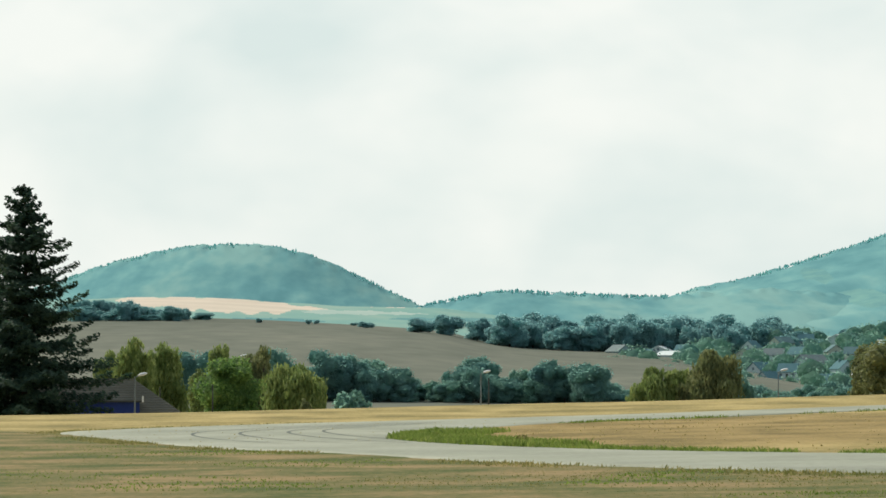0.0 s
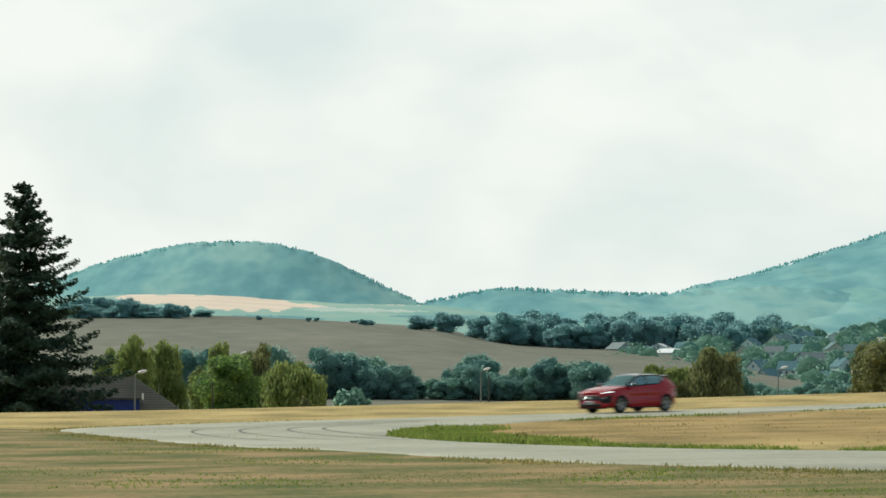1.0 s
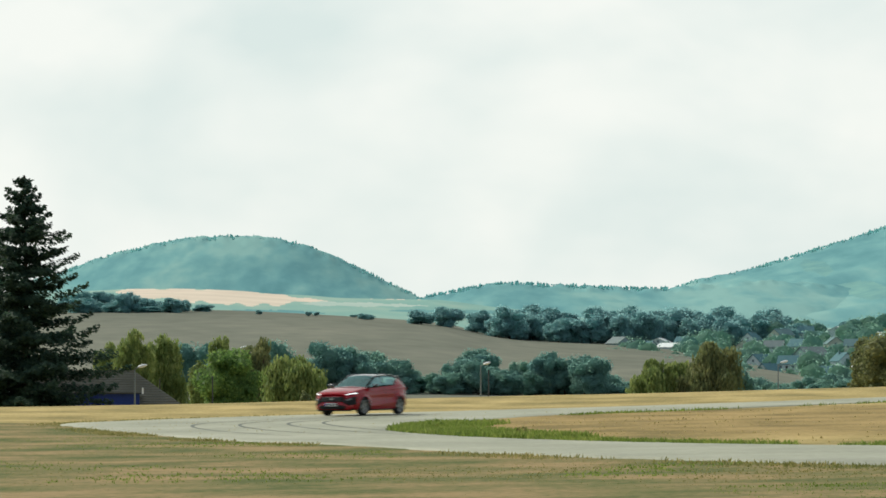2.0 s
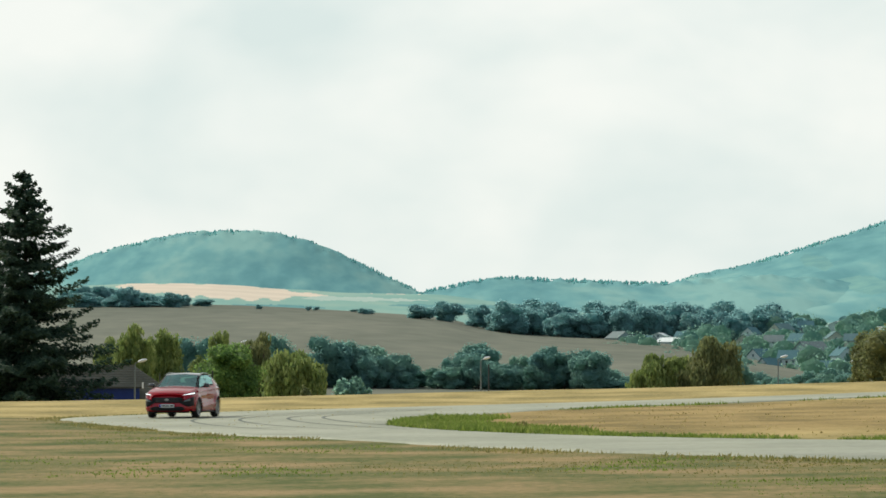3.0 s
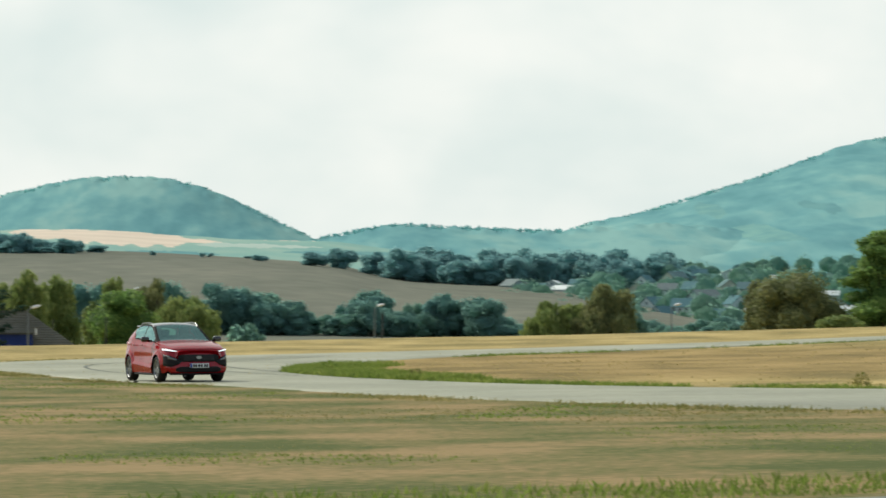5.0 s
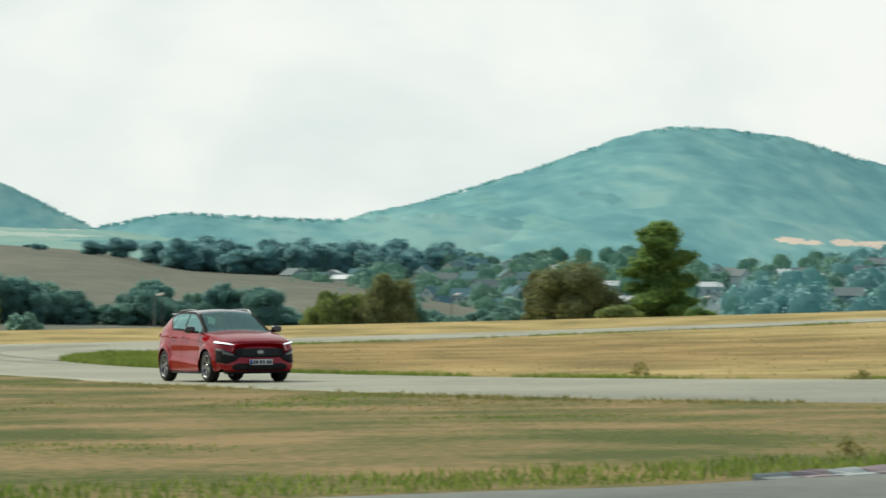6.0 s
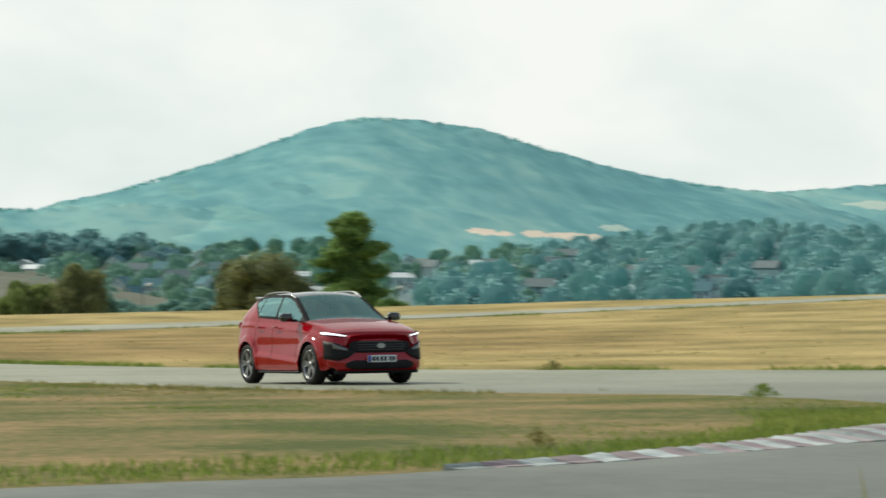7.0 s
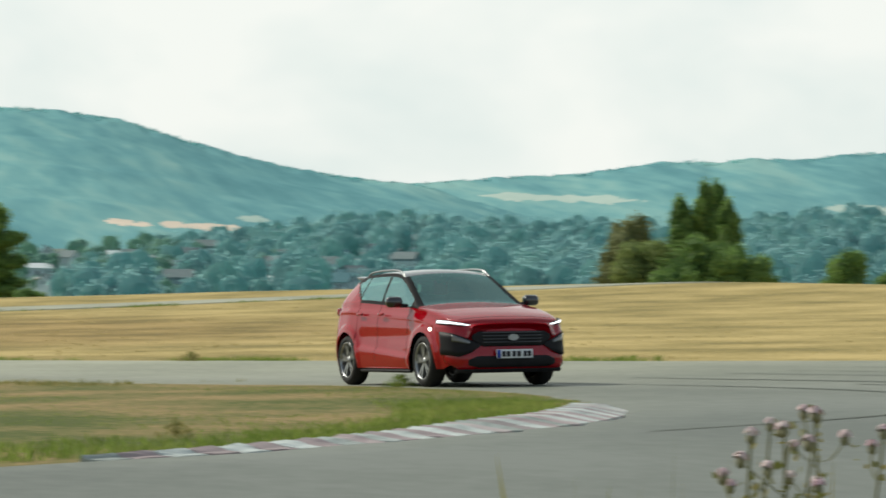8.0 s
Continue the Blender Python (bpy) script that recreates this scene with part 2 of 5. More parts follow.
def brown_tip(mat, tint, centre, radii):
    """The grass is browner and less dry round the tip of the infield."""
    n, l = mat.node_tree.nodes, mat.node_tree.links
    b = n["Principled BSDF"]
    dry = b.inputs["Base Color"].links[0].from_socket
    coord, shift, size, zone, mix = (n.new("ShaderNode" + k) for k in ("TexCoord", "Mapping", "VectorMath", "MapRange", "Mix"))
    shift.inputs["Location"].default_value = (-centre[0] / radii[0], -centre[1] / radii[1], 0)
    shift.inputs["Scale"].default_value = (1 / radii[0], 1 / radii[1], 0)
    size.operation = "LENGTH"
    zone.interpolation_type = "SMOOTHSTEP"
    for key, value in (("From Min", 0.55), ("From Max", 1.25), ("To Min", 1.0), ("To Max", 0.0)):
        zone.inputs[key].default_value = value
    mix.data_type, mix.blend_type = "RGBA", "MULTIPLY"
    mix.inputs["B"].default_value = (*tint, 1)
    l.new(coord.outputs["Object"], shift.inputs["Vector"])
    l.new(shift.outputs[0], size.inputs[0])
    l.new(size.outputs["Value"], zone.inputs["Value"])
    l.new(zone.outputs[0], mix.inputs["Factor"])
    l.new(dry, mix.inputs["A"])
    l.new(mix.outputs["Result"], b.inputs["Base Color"])


brown_tip(M["dry_grass"], (0.80, 0.74, 0.72), (12, 140), (18, 34))

ROAD_UP = 0.03


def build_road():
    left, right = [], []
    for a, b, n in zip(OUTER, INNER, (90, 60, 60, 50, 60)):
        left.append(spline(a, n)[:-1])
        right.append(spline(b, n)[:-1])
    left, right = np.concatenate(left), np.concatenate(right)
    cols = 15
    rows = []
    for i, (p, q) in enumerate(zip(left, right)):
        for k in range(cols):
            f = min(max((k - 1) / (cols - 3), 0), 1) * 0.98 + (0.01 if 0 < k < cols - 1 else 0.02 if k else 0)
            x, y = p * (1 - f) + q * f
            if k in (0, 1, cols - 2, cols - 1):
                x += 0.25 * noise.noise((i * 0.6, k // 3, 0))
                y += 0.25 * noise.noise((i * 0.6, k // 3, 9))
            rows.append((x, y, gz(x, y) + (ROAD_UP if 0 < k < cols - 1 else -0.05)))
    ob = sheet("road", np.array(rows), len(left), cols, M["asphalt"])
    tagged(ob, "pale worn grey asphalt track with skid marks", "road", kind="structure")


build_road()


def darken_near_bend(mat, dark):
    """Multiply the asphalt darker towards the near bend, from y 92 down to 34."""
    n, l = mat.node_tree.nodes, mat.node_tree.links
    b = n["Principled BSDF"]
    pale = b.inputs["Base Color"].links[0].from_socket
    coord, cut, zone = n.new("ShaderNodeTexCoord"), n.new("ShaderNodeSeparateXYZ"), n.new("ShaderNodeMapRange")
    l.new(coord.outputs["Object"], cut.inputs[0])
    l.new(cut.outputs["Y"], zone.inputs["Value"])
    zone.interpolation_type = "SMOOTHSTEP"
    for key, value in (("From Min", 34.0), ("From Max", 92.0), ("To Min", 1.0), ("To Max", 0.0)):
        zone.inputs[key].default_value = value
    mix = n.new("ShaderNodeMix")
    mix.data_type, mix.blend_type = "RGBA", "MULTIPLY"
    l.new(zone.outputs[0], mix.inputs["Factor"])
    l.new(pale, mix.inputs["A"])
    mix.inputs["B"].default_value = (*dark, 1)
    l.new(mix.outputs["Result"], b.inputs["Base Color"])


darken_near_bend(M["asphalt"], (0.42, 0.46, 0.54))
M["rubbered"] = material("rubbered", [(0.10, 0.115, 0.095), (0.125, 0.14, 0.115), (0.15, 0.165, 0.14)], 0.8, 0.8, 6.0, spec=0.2)


def skid(points, width, seed):
    """A dark tyre mark on the asphalt."""
    line = spline(points, 40)
    co = []
    for i, p in enumerate(line):
        t = line[min(i + 1, 39)] - line[max(i - 1, 0)]
        m = np.array([t[1], -t[0]]) / np.linalg.norm(t)
        w = width * (0.35 + 0.65 * math.sin(math.pi * i / 39)) * (1 + 0.4 * noise.noise((i * 0.3, seed, 0)))
        for k in (-0.5, 0.5):
            q = p + m * w * k
            co.append((q[0], q[1], gz(*q) + ROAD_UP + 0.006))
    ob = sheet("skid_mark", np.array(co), 40, 2, M["rubbered"])
    tagged(ob, "dark curved tyre mark on the asphalt", "tyre mark", kind="structure")


for i, off in enumerate((0.0, 1.5, 2.3, 3.1, 4.4, 5.2, 5.9, 6.8, 7.6)):
    skid([(14.6 + off * .9, 57 + off * .8), (16.0 + off, 51 + off * .3), (16.2 + off, 46), (15.2 + off * .9, 41 - off * .3), (12.6 + off * .7, 36.5 - off * .5), (9.5 + off * .5, 33 - off * .6)][(i % 2):6 - (i % 3)], 0.16 + 0.05 * (i % 3), i)
for i, off in enumerate((1.0, 2.6, 4.3, 5.6)):
    skid([(0.5 - off * .2, 168 - off), (-5.0 + off * .3, 160.5 - off), (-8.6 + off * .8, 152 - off * .3), (-9.4 + off, 144), (-8.0 + off, 133 + off * .3), (-5.2 + off, 122)], 0.13, i + 9)


# ---- hills and distance ----
SLOPES = {}


def mound(name, sky_line, far, near, foot, mat, label, rough=4.0, cell=14.0, cols=320, rows=44, ease=1.0, wave=8.0, patches=()):
    """A hill: its skyline (bearing, height in ticks) at distance far, sloping down to its foot, which is foot ticks up at distance near."""
    us = np.linspace(sky_line[0][0], sky_line[-1][0], cols)
    line = spline(sky_line, 600)
    top = np.interp(us, line[:, 0], line[:, 1])
    soft = np.mean([np.interp(us + k, line[:, 0], line[:, 1]) for k in range(-210, 211, 30)], 0)

    def height(u, d):
        f = min(max((d - near) / (far - near), 0), 1)
        v1 = f * float(np.interp(u, line[:, 0], line[:, 1])) + (1 - f) * float(np.interp(u, us, soft))
        z0, z1 = EYE + near * foot / TICK, EYE + far * v1 / TICK
        x, y = d * math.sin(u / TICK), d * math.cos(u / TICK)
        swell = noise.noise((x / cell / 14, y / cell / 14, 4.1)) * (1 - f) * f * 4
        swell += 0.4 * noise.noise((x / cell / 5, y / cell / 5, 1.1)) * (1 - f) * f * 4
        return z0 + (z1 - z0) * (f ** ease) + rough * wave * swell

    co = []
    for r in range(rows + 4):
        f = r / (rows - 1)
        for u, v in zip(us, top):
            d = near + (far - near) * f if f <= 1 else far + (r - rows + 1) * 60
            z = height(u, d) if f <= 1 else (EYE + far * v / TICK) * (1 - 0.3 * (r - rows + 1)) - 8
            x, y = d * math.sin(u / TICK), d * math.cos(u / TICK)
            bumps = noise.noise((x / cell, y / cell * 0.2, 0.3)) + 0.6 * noise.noise((x / cell * 2.3, y / cell * 0.45, 7.3))
            co.append((x, y, z + rough * bumps * (2.2 if 0.94 < f <= 1 else 0.45)))
    SLOPES[name] = height
    ob = sheet(name, np.array(co), rows + 4, cols, mat)
    # fields: faces inside an uneven outline take another ground cover
    co = np.array(co).reshape(rows + 4, cols, 3)
    marks = np.zeros((rows + 3, cols - 1), np.int32)
    for k, (u0, u1, v0, v1, cover) in enumerate(patches):
        ob.data.materials.append(M[cover])
        for r in range(rows - 1):
            for c in range(cols - 1):
                x, y, z = (co[r, c] + co[r + 1, c + 1]) / 2
                u, v = math.atan2(x, y) * TICK, (z - EYE) / math.hypot(x, y) * TICK
                f = (u - u0) / (u1 - u0)
                if 0 < f < 1:
                    lean = (v1 - v0) * 0.45 * (0.5 - f)
                    half = (v1 - v0) * 0.36 * min(1, 7 * f, 4 * (1 - f)) * (1 + 0.7 * noise.noise((u * 0.035, v0, 0.5)))
                    if abs(v - (v0 + v1) / 2 - lean - 1.5 * noise.noise((u * 0.06, 3.0, v0))) < half:
                        marks[r, c] = k + 1
    ob.data.polygons.foreach_set("material_index", marks.reshape(-1))
    return tagged(ob, label, "hill", kind="structure")


# The haze on these hills is colour in their materials, not air.
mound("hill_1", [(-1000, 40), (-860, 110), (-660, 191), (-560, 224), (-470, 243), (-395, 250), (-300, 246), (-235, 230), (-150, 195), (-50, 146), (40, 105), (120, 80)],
      4300, 3300, -20, M["forest_far_hazed"], "hazy blue-green wooded hill on the horizon", 1.3, 22, 420, 90)
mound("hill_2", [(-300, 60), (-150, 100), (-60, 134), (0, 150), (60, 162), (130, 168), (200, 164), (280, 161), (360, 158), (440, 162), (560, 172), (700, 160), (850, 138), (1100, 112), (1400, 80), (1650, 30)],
      3300, 2300, -20, M["forest_far_hazed"], "low wooded ridge in blue-green haze", 1.4, 16, 480, 90)
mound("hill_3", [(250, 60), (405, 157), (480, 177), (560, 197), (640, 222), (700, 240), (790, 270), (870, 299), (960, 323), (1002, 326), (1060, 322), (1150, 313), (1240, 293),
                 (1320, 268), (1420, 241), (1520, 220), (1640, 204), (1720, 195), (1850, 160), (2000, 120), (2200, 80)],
      3900, 2400, -10, M["forest_far_hazed"], "broad wooded hill with paler clearings in haze", 1.3, 20, 640, 130,
      patches=[(1160, 1250, 117, 133, "chaff"), (1256, 1420, 110, 130, "chaff"), (1395, 1455, 128, 140, "chaff_far_hazed"), (813, 895, 188, 216, "forest_near_hazed"), (690, 835, 134, 172, "forest_near_hazed"), (630, 690, 182, 208, "forest_near_hazed"), (905, 1010, 120, 140, "forest_near_hazed")])
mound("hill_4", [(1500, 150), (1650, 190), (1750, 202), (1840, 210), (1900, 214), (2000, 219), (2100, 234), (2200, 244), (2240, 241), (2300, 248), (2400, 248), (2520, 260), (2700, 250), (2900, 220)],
      4600, 3600, -10, M["forest_far_hazed"], "far wooded ridge under a pale sky", 1.3, 24, 400, 90,
      patches=[(1822, 2130, 168, 184, "chaff_far_hazed"), (2430, 2660, 148, 168, "chaff_far_hazed")])
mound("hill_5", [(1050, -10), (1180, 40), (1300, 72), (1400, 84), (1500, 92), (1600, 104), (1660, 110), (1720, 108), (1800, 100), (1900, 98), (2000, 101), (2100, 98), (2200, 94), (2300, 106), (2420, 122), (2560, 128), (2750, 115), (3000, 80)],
      1900, 900, -40, M["forest_floor_hazed"], "dark wooded slope above the town", 0.8, 9, 420, 50, 1.0, 2.0)
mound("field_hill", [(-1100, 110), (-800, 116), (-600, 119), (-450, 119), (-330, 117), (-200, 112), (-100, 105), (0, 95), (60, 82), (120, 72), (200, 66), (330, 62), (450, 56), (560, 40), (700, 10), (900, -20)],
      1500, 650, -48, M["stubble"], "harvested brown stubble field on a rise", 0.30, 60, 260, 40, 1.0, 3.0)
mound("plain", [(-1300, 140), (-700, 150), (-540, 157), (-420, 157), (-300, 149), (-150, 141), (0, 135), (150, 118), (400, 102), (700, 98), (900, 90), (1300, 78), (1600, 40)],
      3000, 1600, -30, M["plain_far_hazed"], "pale distant plain of fields", 0.6, 60, 620, 90,
      patches=[(-580, -205, 126, 160, "chaff"), (-250, -20, 124, 134, "chaff_far_hazed"), (-180, 40, 138, 143, "chaff"), (-400, -200, 112, 120, "forest_near_hazed"), (-100, 200, 112, 121, "forest_near_hazed")])
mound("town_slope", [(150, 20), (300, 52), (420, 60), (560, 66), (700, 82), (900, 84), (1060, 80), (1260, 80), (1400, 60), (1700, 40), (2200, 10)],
      1500, 1050, -30, M["meadow_far_hazed"], "hazy green slope between the houses", 0.3, 50, 360, 50, 1.0, 3.0,
      patches=[(1015, 1275, 62, 84, "stubble_far_hazed")])


def crest_woods(hill, label, far, near, u0, u1, n, wide, seed):
    """Treetops along the crest of a wooded hill, too many to count: pointed and rounded tips. wide in ticks."""
    rng = np.random.default_rng(seed)
    rows = []
    for _ in range(n):
        u = rng.uniform(u0, u1)
        d = near + (far - near) * (1 - 0.03 * rng.random() ** 2)
        rows.append((d * math.sin(u / TICK), d * math.cos(u / TICK), SLOPES[hill](u, d), d / TICK))
    x, y, z, k = np.array(rows).T
    w = wide * k * rng.uniform(0.6, 1.4, n)
    h = w * rng.uniform(0.4, 1.3, n)
    point = rng.uniform(0.5, 1.1, n)
    g = np.arange(5) / 5 * 6.283
    co = np.zeros((n, 11, 3))
    for ring, (lift, scale) in enumerate(((-0.6, np.ones(n) * 0.5), (0.4, point * 0.5))):
        r = (w * scale)[:, None] * rng.uniform(0.7, 1.3, (n, 5))
        turn = g[None] + rng.uniform(0, 1.2, (n, 1))
        co[:, ring * 5:ring * 5 + 5, 0] = x[:, None] + r * np.cos(turn)
        co[:, ring * 5:ring * 5 + 5, 1] = y[:, None] + r * np.sin(turn)
        co[:, ring * 5:ring * 5 + 5, 2] = z[:, None] + h[:, None] * lift
    co[:, 10] = np.stack([x, y, z + h], 1)
    one = [(j, (j + 1) % 5, 5 + (j + 1) % 5, 5 + j) for j in range(5)] + [(5 + j, 5 + (j + 1) % 5, 10) for j in range(5)]
    faces = [tuple(i * 11 + q for q in f) for i in range(n) for f in one]
    me = bpy.data.meshes.new(hill + "_woods")
    me.from_pydata(co.reshape(-1, 3).tolist(), [], faces)
    # this colour is lightened to offset shade on the tips
    me.materials.append(M["canopy_far_lifted"])
    me.update()
    tagged(new(hill + "_woods", me), label, "woods", kind="stuff")


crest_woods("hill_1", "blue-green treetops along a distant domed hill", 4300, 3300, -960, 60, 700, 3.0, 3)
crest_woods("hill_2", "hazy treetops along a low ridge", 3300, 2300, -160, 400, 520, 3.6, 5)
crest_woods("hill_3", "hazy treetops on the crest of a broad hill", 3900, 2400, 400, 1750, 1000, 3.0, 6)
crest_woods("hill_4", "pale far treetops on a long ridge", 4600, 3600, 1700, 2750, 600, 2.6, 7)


# ---- trees ----
def part(name, data, parent, label="", smooth_faces=False):
    """One mesh object under a thing or a part. data: a mesh."""
    ob = new(name, data)
    ob.parent = parent
    if label:
        ob["label"] = label
    if smooth_faces:
        data.polygons.foreach_set("use_smooth", [True] * len(data.polygons))
    return ob


def mesh_of(name, co, faces, mat):
    me = bpy.data.meshes.new(name)
    co = np.asarray(co, float).reshape(-1, 3)
    me.from_pydata(co.tolist(), [], faces if isinstance(faces, list) else faces.tolist())
    for m in mat if isinstance(mat, (list, tuple)) else (mat,):
        me.materials.append(m)
    me.update()
    return me


def leaf_quads(centres, normals, size, rng, droop=0.0):
    """Small leaf clumps: a bent quad at each centre."""
    n = len(centres)
    side = np.cross(normals, rng.normal(size=(n, 3)))
    side /= np.linalg.norm(side, axis=1, keepdims=True) + 1e-9
    up = np.cross(side, normals)
    if droop:
        up = up * (1 - droop) + np.array([0, 0, -1.0]) * droop
        up /= np.linalg.norm(up, axis=1, keepdims=True) + 1e-9
    s = size * rng.uniform(0.6, 1.4, (n, 1))
    tall = s * (1 + 1.6 * droop)
    a = centres - side * s * 0.5
    b = centres + up * tall * 0.45 + normals * s * 0.1
    c = centres + side * s * 0.5
    d = centres - up * tall * 0.55 - normals * s * 0.15
    co = np.stack([a, b, c, d], 1).reshape(-1, 3)
    faces = np.arange(4 * n).reshape(n, 4)
    return co, faces


def unit_ball():
    bm = bmesh.new()
    bmesh.ops.create_icosphere(bm, subdivisions=2, radius=1)
    ball = np.array([tuple(v.co) for v in bm.verts]), [[v.index for v in f.verts] for f in bm.faces]
    bm.free()
    return ball


BALL = unit_ball()


def lobes_for(shape, w, h, rng):
    """Ellipsoids (centre, radii) that fill a crown of width w and height h above its base."""
    out = []
    if shape == "round":
        for k in range(16):
            t = rng.uniform(0.12, 0.9)
            r = 0.5 * w * math.sqrt(max(0.05, 1 - (2 * t - 0.95) ** 2)) * 0.75
            a = rng.uniform(0, 6.28)
            out.append(((r * math.cos(a) * 0.8, r * math.sin(a) * 0.8, h * t), (w * rng.uniform(0.15, 0.24), w * rng.uniform(0.15, 0.24), h * rng.uniform(0.13, 0.21))))
        out.append(((0, 0, h * 0.5), (w * 0.34, w * 0.34, h * 0.42)))
    elif shape == "poplar":
        for k in range(26):
            t = 0.04 + 0.86 * (k + 0.5) / 26
            r = 0.5 * w * (1 if t < 0.5 else math.sqrt(max(0.12, 1 - ((t - 0.5) / 0.5) ** 2)))
            a = rng.uniform(0, 6.28)
            out.append(((r * 0.4 * math.cos(a), r * 0.4 * math.sin(a), h * t), (r * 0.66, r * 0.66, h * 0.10)))
    elif shape == "tall":
        for k in range(44):
            t = rng.uniform(0.03, 0.95)
            r = 0.5 * w * (0.95 if t < 0.55 else max(0.3, 1 - (t - 0.55) * 1.5)) * rng.uniform(0.25, 1.0)
            a = rng.uniform(0, 6.28)
            out.append(((r * math.cos(a) * 0.75, r * math.sin(a) * 0.75, h * t), (w * rng.uniform(0.13, 0.2), w * rng.uniform(0.13, 0.2), h * rng.uniform(0.05, 0.09))))
        out.append(((0, 0, h * 0.45), (w * 0.27, w * 0.27, h * 0.42)))
    elif shape == "willow":
        for k in range(18):
            t = rng.uniform(0.35, 0.93)
            r = 0.5 * w * (1.05 - 0.40 * max(0, (t - 0.45) / 0.5)) * rng.uniform(0.35, 0.9)
            a = rng.uniform(0, 6.28)
            out.append(((r * math.cos(a), r * math.sin(a), h * t), (w * rng.uniform(0.10, 0.17), w * rng.uniform(0.10, 0.17), h * rng.uniform(0.06, 0.10))))
        out.append(((0, 0, h * 0.5), (w * 0.28, w * 0.28, h * 0.34)))
    return out


def crown_mesh(shape, w, h, leaves, size, mat, seed):
    rng = np.random.default_rng(seed)
    lobes = lobes_for(shape, w * {'willow': 1.3, 'round': 1.15, 'tall': 1.25, 'poplar': 1.0}[shape], h, rng)
    vol = np.array([r[0] * r[1] + r[0] * r[2] for _, r in lobes])
    pick = rng.choice(len(lobes), leaves, p=vol / vol.sum())
    c, r = np.array([l[0] for l in lobes])[pick], np.array([l[1] for l in lobes])[pick]
    v = rng.normal(size=(leaves, 3))
    v /= np.linalg.norm(v, axis=1, keepdims=True)
    pos = c + v * r * rng.uniform(0.55, 1.12, (leaves, 1))
    droop = 0.0
    if shape == "willow":
        # hanging strands
        droop = 0.75
        fall = rng.uniform(0, 1, leaves) ** 1.3 * h * 0.42
        edge = np.hypot(pos[:, 0], pos[:, 1]) > w * 0.2
        pos[:, 2] -= fall * edge
        pos[:, 2] = np.maximum(pos[:, 2], h * 0.03)
    nrm = v + rng.normal(size=(leaves, 3)) * 0.6
    nrm /= np.linalg.norm(nrm, axis=1, keepdims=True)
    co, faces = leaf_quads(pos, nrm, size, rng, droop)
    # shaded hearts of the lobes, so that the crown is not see-through
    fill = {"willow": 0.45, "round": 0.76, "tall": 0.72, "poplar": 0.74}[shape]
    ball, tris = BALL
    cos, fcs, at = [co], [f for f in faces.tolist()], len(co)
    for c0, r0 in lobes:
        wob = 1 + 0.18 * rng.normal(size=(len(ball), 1))
        cos.append(np.array(c0) + ball * np.array(r0) * fill * wob)
        fcs += [[a + at for a in t] for t in tris]
        at += len(ball)
    return mesh_of("crown", np.concatenate(cos), fcs, mat)


def trunk_mesh(h, r, limbs, seed, spread, mat):
    """A tapered trunk with limbs that rise out of it."""
    rng = np.random.default_rng(seed)
    co, faces = [], []

    def tube(a, b, r0, r1, bend):
        base = len(co)
        a, b = np.array(a, float), np.array(b, float)
        for i in range(5):
            f = i / 4
            c = a * (1 - f) + b * f + np.array(bend) * math.sin(math.pi * f)
            for k in range(7):
                g = k / 7 * 6.283
                rr = r0 + (r1 - r0) * f
                co.append((c[0] + rr * math.cos(g), c[1] + rr * math.sin(g), c[2]))
        for i in range(4):
            for k in range(7):
                faces.append((base + i * 7 + k, base + i * 7 + (k + 1) % 7, base + (i + 1) * 7 + (k + 1) % 7, base + (i + 1) * 7 + k))

    tube((0, 0, -0.3), (0, 0, h), r, r * 0.25, (rng.uniform(-0.2, 0.2), rng.uniform(-0.2, 0.2), 0))
    for k in range(limbs):
        t = rng.uniform(0.3, 0.8)
        g = rng.uniform(0, 6.28)
        tube((0, 0, h * t), (spread * math.cos(g), spread * math.sin(g), h * min(1, t + 0.3)), r * 0.4, r * 0.1, (0, 0, -0.05 * h))
    return mesh_of("trunk", co, faces, mat)


def tree(name, shape, base, w, h, leaves, size, leaf, label, seed, category="tree", group="", trunk=True):
    ob = new(name)
    ob.location = base
    tagged(ob, label, category, group)
    lift = 0.0 if shape in ("round", "willow") else 0.06 * h
    part("crown", crown_mesh(shape, w, h - lift, leaves, size, M[leaf], seed), ob).location = (0, 0, lift)
    part("trunk", trunk_mesh(h * 0.8, 0.03 * h if h < 8 else 0.022 * h, 6, seed, w * 0.3, M["bark"]), ob, "", True)
    return ob


def tree_at(name, shape, u, v, wt, d, leaves, size, leaf, label, seed, category="tree", group="", base=None):
    """A tree at bearing u and distance d, whose tip is v ticks above eye level and whose crown is wt ticks wide."""
    b = spot(u, d) if base is None else Vector((d * math.sin(u / TICK), d * math.cos(u / TICK), base))
    b.z -= 0.05
    return tree(name, shape, b, wt * d / TICK, EYE + d * v / TICK - b.z, leaves, size, leaf, label, seed, category, group)


